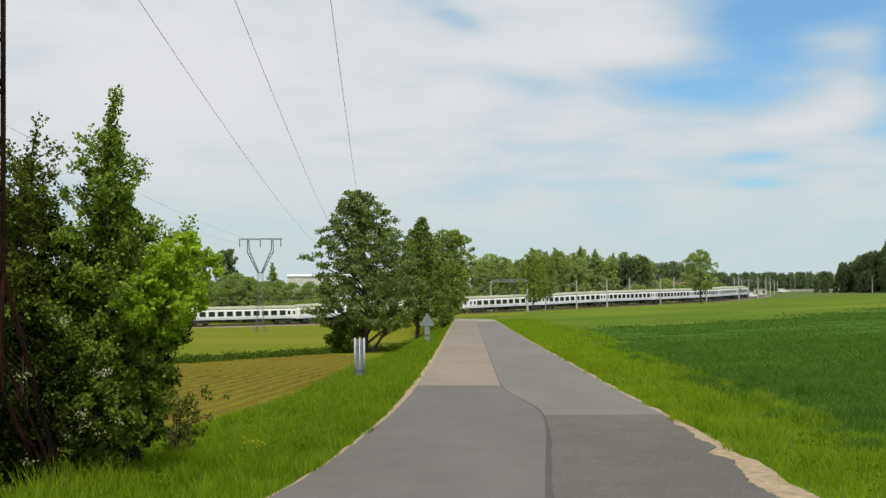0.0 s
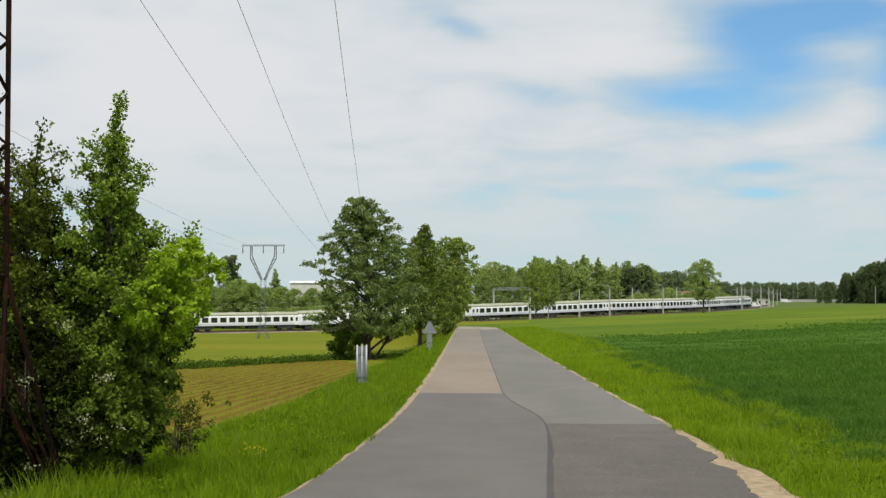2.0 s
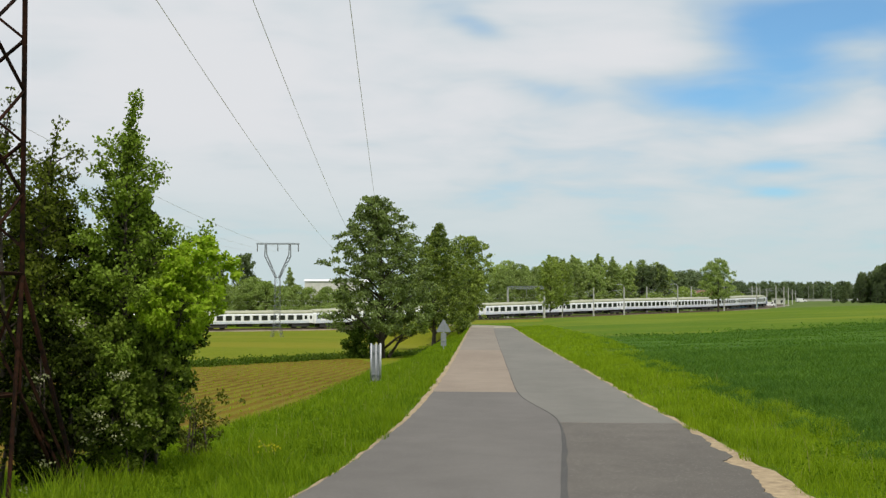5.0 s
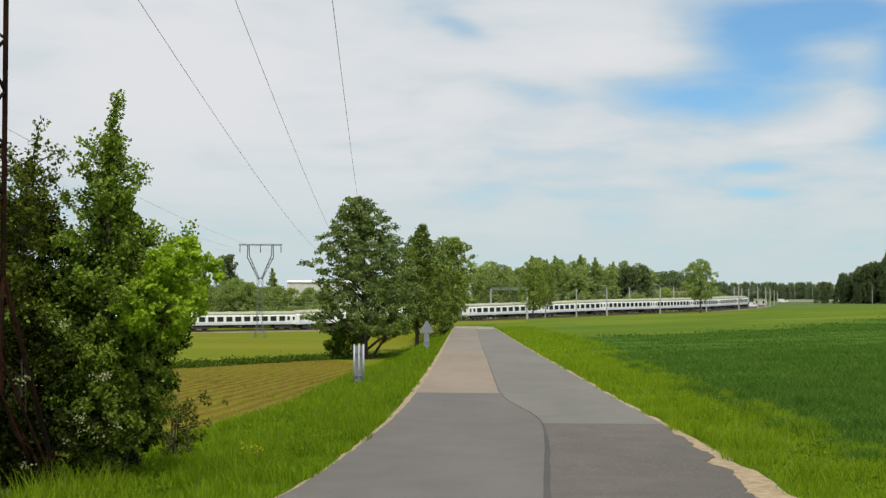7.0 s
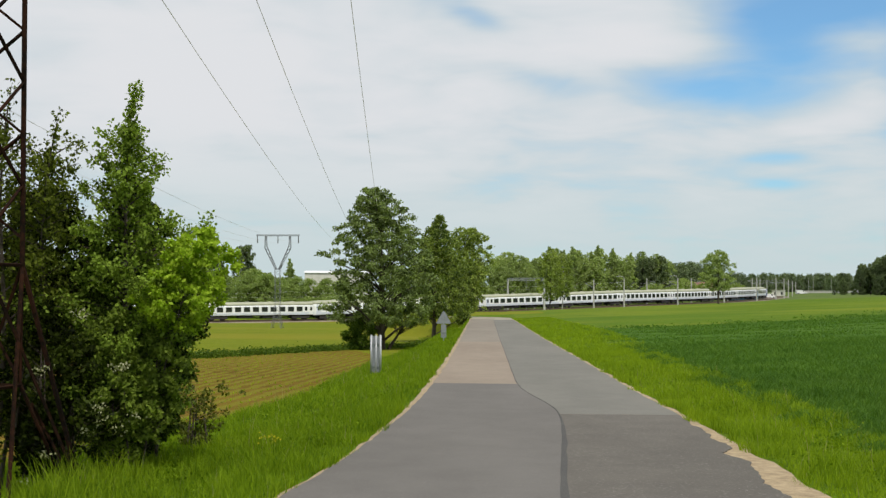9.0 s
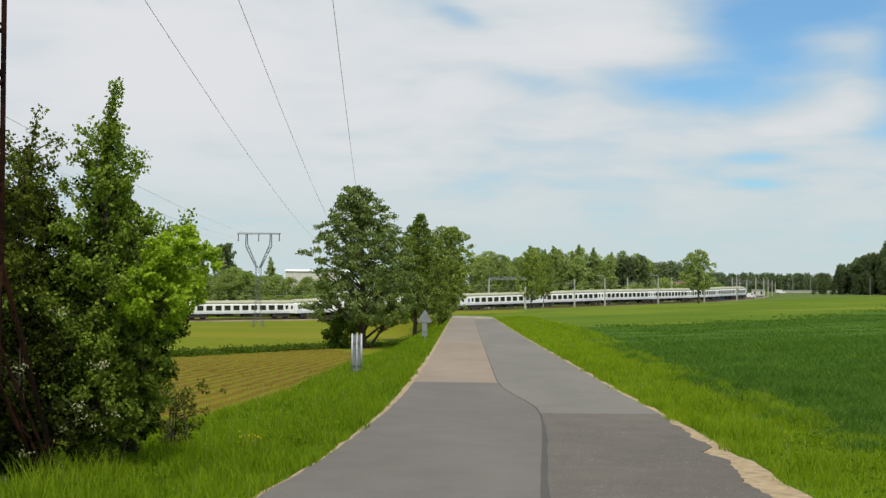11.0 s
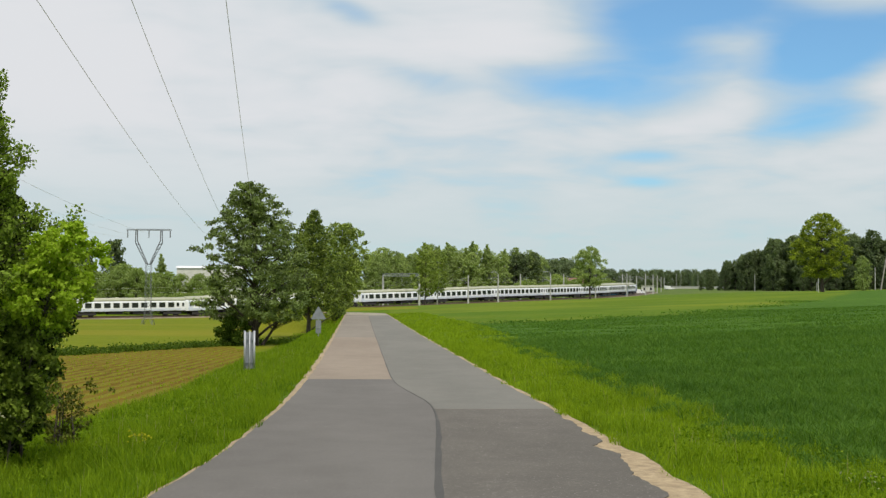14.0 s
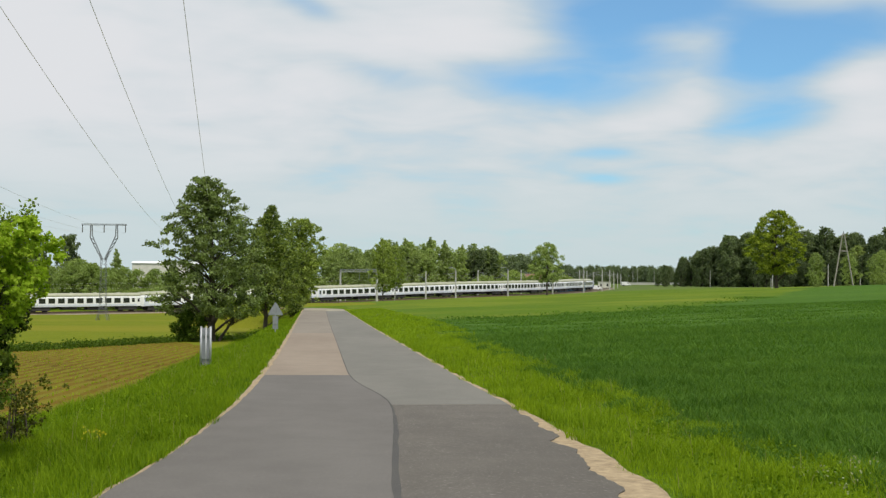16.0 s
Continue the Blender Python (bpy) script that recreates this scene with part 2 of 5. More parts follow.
M_BLUESTRIPE = worn("pale_blue_stripe", (0.58, 0.62, 0.73), (0.68, 0.72, 0.82), 1.0, 0.35)
M_LOCOBLUE = worn("blue_loco_paint", (0.03, 0.05, 0.22), (0.06, 0.08, 0.30), 1.0, 0.35)
M_ROOF = worn("dusty_coach_roof", (0.30, 0.31, 0.22), (0.44, 0.44, 0.32), 0.6, 0.7)
M_WINDOW = worn("dark_window_glass", (0.012, 0.014, 0.018), (0.03, 0.035, 0.04), 0.5, 0.08, spec=0.8)
M_UNDER = worn("black_running_gear", (0.012, 0.012, 0.013), (0.04, 0.036, 0.033), 2.0, 0.8)
M_BALLAST = worn("ballast", (0.17, 0.135, 0.10), (0.32, 0.26, 0.20), 0.5, 0.95, fine=10, strength=0.8, dist=0.1)
M_RAIL = worn("rail_steel", (0.12, 0.08, 0.06), (0.24, 0.18, 0.14), 2.0, 0.5, 0.6)
M_SAND = worn("sandy_shoulder", (0.20, 0.143, 0.083), (0.54, 0.412, 0.250), 7.0, 0.95, fine=9, strength=0.9, amount=0.8)
M_PLASTER = worn("pale_plaster", (0.55, 0.53, 0.48), (0.7, 0.68, 0.62), 0.5, 0.9)
M_REDROOF = worn("brown_roof_tiles", (0.16, 0.075, 0.05), (0.26, 0.13, 0.09), 0.8, 0.8)
M_WHITEWALL = worn("white_cladding", (0.7, 0.7, 0.7), (0.82, 0.82, 0.82), 0.2, 0.6)
M_BLUESHED = worn("blue_cladding", (0.03, 0.12, 0.22), (0.06, 0.19, 0.30), 0.4, 0.5)


def tarmac(name, a, b, speck):
    def build(t):
        v = place(t)
        grain, mid, wide = fbm(t, v, 38, 3, 0.7), fbm(t, v, 1.7, 4, 0.6), fbm(t, place(t, (1, 0.25, 1)), 0.5, 4)
        f = mth(t, "ADD", mth(t, "MULTIPLY", wide, 0.6), mth(t, "MULTIPLY", mid, 0.4))
        c = blend(t, ramp(t, f, 0.32, 0.68), a, b)
        c = blend(t, mth(t, "MULTIPLY", ramp(t, grain, 0.58, 0.72), speck), c, (0.42, 0.40, 0.37))
        c = blend(t, mth(t, "MULTIPLY", ramp(t, grain, 0.42, 0.30), speck), c, (0.05, 0.05, 0.05))
        return shader(t, c, 0.85, 0, grain, 0.5, 0.01, spec=0.14)
    return material(name, build)


M_TAR_A = tarmac("worn_asphalt", (0.138, 0.127, 0.117), (0.170, 0.157, 0.145), 0.22)
M_TAR_B = tarmac("coarse_asphalt", (0.114, 0.102, 0.089), (0.155, 0.139, 0.121), 0.6)
M_TAR_C = tarmac("pale_asphalt", (0.166, 0.158, 0.140), (0.203, 0.192, 0.170), 0.22)
M_TAR_D = tarmac("pinkish_gritted_asphalt", (0.245, 0.196, 0.155), (0.312, 0.254, 0.200), 0.3)
M_TAR_F = tarmac("faintly_pinkish_asphalt", (0.208, 0.179, 0.149), (0.262, 0.227, 0.188), 0.3)
M_TAR_E = tarmac("dusty_asphalt", (0.27, 0.24, 0.19), (0.40, 0.355, 0.28), 0.3)
M_SEAM = tarmac("tar_seam", (0.075, 0.072, 0.070), (0.105, 0.099, 0.093), 0.2)


# ---------------------------------------------------------------- mesh tools
def smooth(a, b, v):
    u = np.clip((np.asarray(v, float) - a) / (b - a), 0, 1)
    return u * u * (3 - 2 * u)


class Shape:
    """Collects boxes, bars and sheets into one mesh."""
    def __init__(self):
        self.v, self.f = [], []

    def add(self, verts, faces):
        n = len(self.v)
        self.v += [tuple(p) for p in verts]
        self.f += [tuple(i + n for i in f) for f in faces]
        return self

    def box(self, lo, hi, taper=0.0, m=None):
        (a, b, c), (d, e, f) = lo, hi
        t = taper
        p = [(a, b, c), (d, b, c), (d, e, c), (a, e, c), (a + t, b + t, f), (d - t, b + t, f), (d - t, e - t, f), (a + t, e - t, f)]
        if m is not None:
            p = [m @ Vector(q) for q in p]
        return self.add(p, [(0, 3, 2, 1), (4, 5, 6, 7), (0, 1, 5, 4), (1, 2, 6, 5), (2, 3, 7, 6), (3, 0, 4, 7)])

    def tube(self, points, radii, sides=6, cap=True):
        pts = [Vector(p) for p in points]
        if isinstance(radii, (int, float)):
            radii = [radii] * len(pts)
        verts, faces = [], []
        for i, p in enumerate(pts):
            d = (pts[min(i + 1, len(pts) - 1)] - pts[max(i - 1, 0)]).normalized()
            u = d.cross(Vector((0.31, 0.17, 0.93) if abs(d.z) < 0.9 else (1, 0.1, 0))).normalized()
            w = d.cross(u)
            for k in range(sides):
                a = 2 * math.pi * (k + 0.5) / sides
                verts.append(p + (u * math.cos(a) + w * math.sin(a)) * radii[i])
        for i in range(len(pts) - 1):
            for k in range(sides):
                j = (k + 1) % sides
                faces.append((i * sides + k, i * sides + j, (i + 1) * sides + j, (i + 1) * sides + k))
        if cap:
            faces += [tuple(range(sides))[::-1], tuple((len(pts) - 1) * sides + k for k in range(sides))]
        return self.add(verts, faces)

    def sweep(self, profile, lines):
        """A closed outline moved along: lines gives, for each station, a function's points."""
        n = len(profile)
        faces = []
        for i in range(len(lines) - 1):
            for k in range(n):
                j = (k + 1) % n
                faces.append((i * n + k, (i + 1) * n + k, (i + 1) * n + j, i * n + j))
        faces += [tuple(range(n)), tuple((len(lines) - 1) * n + k for k in range(n))[::-1]]
        return self.add([p for line in lines for p in line], faces)

    def mesh(self, name, mat, flat=True):
        me = bpy.data.meshes.new(name)
        me.from_pydata(self.v, [], self.f)
        me.materials.append(mat)
        if not flat:
            me.polygons.foreach_set("use_smooth", [True] * len(me.polygons))
        me.update()
        return me


def fast_mesh(name, verts, tris, mat):
    me = bpy.data.meshes.new(name)
    verts, tris = np.asarray(verts, np.float32), np.asarray(tris, np.int32)
    me.vertices.add(len(verts))
    me.vertices.foreach_set("co", verts.ravel())
    me.loops.add(tris.size)
    me.loops.foreach_set("vertex_index", tris.ravel())
    me.polygons.add(len(tris))
    me.polygons.foreach_set("loop_start", np.arange(0, tris.size, 3, dtype=np.int32))
    me.materials.append(mat)
    me.update(calc_edges=True)
    return me


def part(name, shape, mat, parent, label="", at=None, flat=True):
    me = shape if isinstance(shape, bpy.types.Mesh) else shape.mesh(name, mat, flat)
    ob = new(name, me)
    ob.parent = parent
    if at is not None:
        ob.matrix_basis = at
    if label:
        ob["label"] = label
    return ob


def thing(name, label, category, at=None, group="", kind=""):
    ob = new(name)
    ob.empty_display_size = 0.2
    if at is not None:
        ob.matrix_basis = at
    return tagged(ob, label, category, group, kind)


def leaves(rng, centres, size, droop=0.25):
    """Small bent leaves, two triangles each, round the given places."""
    n = len(centres)
    d = rng.normal(size=(n, 3))
    d[:, 2] -= droop
    d /= np.linalg.norm(d, axis=1)[:, None]
    s = np.cross(d, rng.normal(size=(n, 3)))
    s /= np.linalg.norm(s, axis=1)[:, None] + 1e-9
    up = np.cross(d, s)
    L = size * rng.uniform(0.65, 1.3, n)[:, None]
    v = np.stack([centres, centres + d * L * 0.45 + s * L * 0.34 + up * L * 0.10, centres + d * L, centres + d * L * 0.45 - s * L * 0.34 + up * L * 0.10], 1)
    i = np.arange(n)[:, None] * 4
    return v.reshape(-1, 3), np.concatenate([i + [[0, 1, 2]], i + [[0, 2, 3]]])


def blades(rng, roots, height, width, lean=0.35):
    """Grass: bent blades of three triangles."""
    n = len(roots)
    a = rng.uniform(0, 2 * math.pi, n)
    side = np.stack([np.cos(a), np.sin(a), 0 * a], 1) * (width * 0.5)[:, None]
    b = rng.uniform(0, 2 * math.pi, n)
    tilt = np.stack([np.cos(b), np.sin(b), 0 * b], 1) * (height * lean * rng.uniform(0.1, 1.2, n))[:, None]
    z = np.zeros((n, 3))
    z[:, 2] = height
    mid = roots + z * 0.55 + tilt * 0.3
    tip = roots + z * 0.97 + tilt
    v = np.stack([roots - side, roots + side, mid + side * 0.8, mid - side * 0.8, tip], 1)
    i = np.arange(n)[:, None] * 5
    return v.reshape(-1, 3), np.concatenate([i + [[0, 1, 2]], i + [[0, 2, 3]], i + [[3, 2, 4]]])


# ---------------------------------------------------------------- the lie of the land
def road_z(y):
    return -0.010 * np.minimum(y, 160.0) - 0.0125 * np.clip(np.asarray(y, float) - 160, 0, 190)


def left_edge(y):
    y = np.asarray(y, float)
    return -0.93 - 0.75 * np.exp(-np.clip(y - 10, -6, None) / 7.0) - 0.0058 * np.clip(y - 20, 0, None)


def right_edge(y):
    return 2.80 - 0.10 * smooth(15, 24, y) - 0.14 * smooth(24, 60, y) - 0.10 * smooth(12, 8.5, y) - 0.30 * smooth(9, 2, y)


def bend(y):
    """How far the road has swung to its left past the straight."""
    return -np.clip(np.asarray(y, float) - 132, 0, None) ** 2 / 34.0


# the railway's line: heading from +y towards +x, turning slowly, and the level of its rails
TS = np.arange(-260.0, 900.0, 1.0)
TH = np.radians(np.clip(55 - np.where(TS > 0, 0.2, 0.1) * TS, 15, 70))
TX, TY = np.cumsum(np.sin(TH)), np.cumsum(np.cos(TH))
TX, TY = TX - TX[260] + 0.3, TY - TY[260] + 340.0
TZ = np.interp(TS, (-260, -95, -40, 0, 55, 105, 148, 204, 900), (-6.5, -6.3, -5.75, -4.0, -2.55, -1.85, -1.2, -0.7, 0.4))


def rail_z(s):
    return float(np.interp(s, TS, TZ))


def land(x, y):
    x, y = np.asarray(x, float), np.asarray(y, float)
    x0, x = x, x - bend(np.minimum(y, 150)) * (1 - smooth(165, 230, y))
    mid = road_z(y) - 0.03
    left = -0.75 - 0.024 * np.clip(y, -50, 100) - 0.0135 * np.clip(y - 100, 0, 240)
    right = road_z(y) + 0.041 * (np.clip(x, 0, 115) - 3.0) + 0.006 * np.clip(x - 115, 0, 600) 
    plain = 0.6 + 0.004 * np.clip(x, 0, 600)
    right = right + (plain - right) * smooth(390, 560, y)
    dip = 0.28 + 0.45 * smooth(38, 62, y)
    near_edge = np.maximum(1.25, 0.12 - left_edge(np.clip(y, 0, 500)))
    zl = mid - dip * smooth(0, 1, (-x - near_edge) / (np.maximum(3.4 - 1.1 * smooth(38, 62, y), near_edge + 0.9) - near_edge)) + (left - mid + dip) * smooth(0, 1, (-x - 3.2) / (5.3 - 3.0 * smooth(17, 27, y)))
    far = smooth(330, 600, y)
    zl = zl + (0.0 - zl) * far * smooth(0, 60, -x) * 0.3
    zr = mid + (right - mid) * smooth(2.9, 5.5, x)
    z = np.where(x < 0, zl, zr)
    off = np.abs(np.interp(x0, TX, TY) - y)
    near_track = smooth(70, 15, off) * (x0 > TX[0]) * smooth(190, 150, x0)
    return z + (np.interp(x0, TX, TZ) - 0.6 - z) * near_track


def land1(x, y):
    return float(land(x, y))


def grid_lines(*runs):
    out = []
    for a, b, step in runs:
        out += list(np.arange(a, b, step))
    return np.array(out)


gx = grid_lines((-2400, -400, 250), (-400, -60, 20), (-60, -24, 2.0), (-24, -12, 0.6), (-12, 10, 0.4), (10, 60, 2.0), (60, 240, 10), (240, 600, 45), (600, 2601, 250))
gy = grid_lines((-200, 0, 20), (0, 60, 0.6), (60, 170, 1.0), (170, 460, 5), (460, 1000, 40), (1000, 4401, 400))
GX, GY = np.meshgrid(gx, gy)
GZ = land(GX, GY)
near = smooth(160, 40, GY) * np.clip(np.maximum(-GX - 1.6, GX - 3.2) / 1.5, 0, 1)
ripple = np.array([[noise.fractal(Vector((x * 0.35, y * 0.35, 3.0)), 0.9, 2.1, 4) if -30 < x < 60 and y < 170 else 0.0 for x in gx] for y in gy])
GZ = GZ + ripple * 0.06 * near
nx, ny = len(gx), len(gy)
idx = np.arange(nx * ny).reshape(ny, nx)
quads = np.stack([idx[:-1, :-1], idx[:-1, 1:], idx[1:, 1:], idx[1:, :-1]], -1).reshape(-1, 4)
me = bpy.data.meshes.new("ground")
me.from_pydata(np.stack([GX, GY, GZ], -1).reshape(-1, 3).tolist(), [], quads.tolist())
for m in (M_VERGE, M_TILLED, M_MEADOW, M_CEREAL, M_STRIP, M_FARLAND):
    me.materials.append(m)
cx, cy = ((gx[:-1] + gx[1:]) / 2)[None, :] + 0 * ((gy[:-1] + gy[1:]) / 2)[:, None], ((gy[:-1] + gy[1:]) / 2)[:, None] + 0 * gx[None, :-1]


def tilled_side(y):
    return -6.6 + 1.6 * smooth(17, 27, y) - 0.03 * np.clip(y - 60, 0, 60)


def cereal_side(y):
    return 4.52 + 0.34 * smooth(20, 34, y) + 0.95 * smooth(36, 68, y)


def cereal_end(x):
    """Where the dark crop ends, far from the camera."""
    x = np.asarray(x, float)
    return 73.0 + 1.05 * np.clip(x - 16, 0, None) + 0.9 * np.clip(x - 26, 0, 60) + 1.2 * np.sin(x * 0.5)


def tilled_end(x):
    """The hedge between tilled field and meadow runs slanting away from the lane."""
    return np.interp(x, (-60, -19, -16.6, -13.4, -11.2, -9.5, -6), (46, 68, 74, 87, 96, 92, 78))


zone = np.zeros(cx.shape, int)
zone[(cx < tilled_side(cy)) & (cy < tilled_end(cx))] = 1
zone[(cx < np.where(cy < 103, tilled_side(cy), -2.5)) & (cy >= tilled_end(cx)) & (cy < 330)] = 2
zone[(cx > cereal_side(cy)) & (cy < cereal_end(cx))] = 3
zone[(cx > 3.4) & (cy >= cereal_end(cx)) & (cy < 360)] = 4
zone[(cx > -14) & (cx < 7) & (cy > 147) & (cy < 335)] = 2
zone[(cy >= 360) | (cx < -300) | (cx > 420)] = 5
me.polygons.foreach_set("material_index", zone.ravel().astype(np.int32))
me.polygons.foreach_set("use_smooth", [True] * len(me.polygons))
me.update()
tagged(new("ground", me), "rolling farmland of verge, tilled soil and green crops", "ground", kind="structure")


# ---------------------------------------------------------------- road
def seam_x(y):
    y = np.asarray(y, float)
    return 0.60 + 0.45 * np.exp(-((y - 18.3) / 3.6) ** 2) * (y > 18.3) + 0.45 * smooth(8, 18.3, y) * (y <= 18.3) + 0.0012 * np.clip(y - 60, 0, None)


def wobble(y, seed, amount):
    return amount * noise.fractal(Vector((y * 1.3, seed, 0.0)), 0.8, 2.0, 4)


def strip(name, y0, y1, a, b, lift, step=0.35, ragged_a=0.0, ragged_b=0.0, cross=6):
    """A paved sheet between two side lines, a little thick, laid on the road bed."""
    ys = np.arange(y0, y1 + step * 0.5, step)
    verts, faces = [], []
    for y in ys:
        xa, xb = float(a(y)) + wobble(y, 1.7, ragged_a), float(b(y)) + wobble(y, 5.1, ragged_b)
        o = float(bend(y))
        z = float(road_z(y)) + lift
        row = [(xa + o, y, z - 0.06)]
        for k in range(cross + 1):
            u = k / cross
            row.append((xa + (xb - xa) * u + o, y, z + 0.02 * math.sin(math.pi * u) * 0))
        row.append((xb + o, y, z - 0.06))
        verts += row
    n = cross + 3
    for i in range(len(ys) - 1):
        for k in range(n - 1):
            faces.append((i * n + k, i * n + k + 1, (i + 1) * n + k + 1, (i + 1) * n + k))
    return Shape().add(verts, faces)


road = thing("road", "narrow patched grey asphalt country lane with sandy edges", "road", kind="structure")
sand_l = lambda y: left_edge(y) - 0.05 - 0.07 * smooth(13, 24, y)
sand_r = lambda y: right_edge(y) + 0.10
part("shoulder", strip("shoulder", -12, 146, sand_l, sand_r, 0.0, 0.4, 0.05, 0.09), M_SAND, road, "pale sandy gravel along the asphalt")
inner_r = lambda y: right_edge(y) - 0.25 * smooth(17.6, 9.5, y) - 0.02
part("asphalt", strip("asphalt", -12, 24.6, left_edge, seam_x, 0.012, 0.3, 0.03, 0.0), M_TAR_A, road, "worn grey asphalt")
part("asphalt", strip("asphalt", 24.6, 51, left_edge, seam_x, 0.013, 0.3, 0.035, 0.0), M_TAR_D, road, "pinkish gritted asphalt patch")
part("asphalt", strip("asphalt", 51, 122, left_edge, seam_x, 0.012, 1.0, 0.06, 0.0), M_TAR_F, road, "pale faintly pinkish asphalt")
part("asphalt", strip("asphalt", -12, 18.0, seam_x, inner_r, 0.011, 0.15, 0.0, 0.13), M_TAR_B, road, "coarse dark asphalt with a crumbling edge")
part("asphalt", strip("asphalt", 18.0, 118, seam_x, right_edge, 0.012, 0.7, 0.0, 0.05), M_TAR_C, road, "pale grey asphalt")
part("asphalt", strip("asphalt", 118, 143, seam_x, right_edge, 0.012, 1.0, 0.0, 0.05), M_TAR_E, road, "dusty pale asphalt at the bend")
part("asphalt", strip("asphalt", 122, 143, left_edge, seam_x, 0.012, 1.0, 0.05, 0.0), M_TAR_E, road, "dusty pale asphalt at the bend")
part("joint", strip("joint", -12, 140, lambda y: seam_x(y) - 0.036 + 0.028 * smooth(13, 20, y), lambda y: seam_x(y) + 0.030 - 0.022 * smooth(13, 20, y), 0.0150, 0.3, 0.012, 0.014, 1), M_SEAM, road, "dark tar joint")


# ---------------------------------------------------------------- railway
def on_track(s, off=0.0):
    """A place beside the line: s along it, off towards the lane. Also the heading."""
    h = float(np.interp(s, TS, TH))
    x, y = float(np.interp(s, TS, TX)), float(np.interp(s, TS, TY))
    return Vector((x + off * math.cos(h), y - off * math.sin(h), rail_z(s))), h


def along(s, off=0.0, dz=0.0):
    p, h = on_track(s, off)
    return Matrix.Translation(p + Vector((0, 0, dz))) @ Matrix.Rotation(math.pi / 2 - h, 4, "Z")


def seated(s, off=0.0):
    """As along(), tilted with the slope of the rails."""
    rise = (rail_z(s + 13) - rail_z(s - 13)) / 26
    return along(s, off) @ Matrix.Rotation(-math.atan(rise), 4, "Y")


railway = thing("railway", "double railway line on brown stone ballast", "railway", kind="structure")
stations = list(np.arange(-255, 260, 5.0)) + list(np.arange(260, 890, 30.0))
prof = [(6.8, -2.6), (4.4, -0.32), (-4.4, -0.32), (-6.8, -2.6)]
part("ballast", Shape().sweep(prof, [[on_track(s, o)[0] + Vector((0, 0, z)) for o, z in prof] for s in stations]), M_BALLAST, railway, "brown ballast bed")
for centre in (2.0, -2.0):
    for g in (-0.75, 0.75):
        o = centre + g
        rp = [(o - 0.05, -0.3), (o - 0.05, 0.0), (o + 0.05, 0.0), (o + 0.05, -0.3)]
        part("rail", Shape().sweep(rp, [[on_track(s, a)[0] + Vector((0, 0, z)) for a, z in rp] for s in stations]), M_RAIL, railway)
    part("contact_wire", Shape().tube([on_track(s, centre)[0] + Vector((0, 0, 5.6)) for s in stations], 0.005, 4), M_WIRE, railway, "thin overhead contact wire")
    part("carrier_wire", Shape().tube([on_track(s, centre)[0] + Vector((0, 0, 6.9 - 0.6 * math.sin(math.pi * ((s + 5) % 55) / 55))) for s in stations], 0.005, 4), M_WIRE, railway, "thin overhead carrier wire")


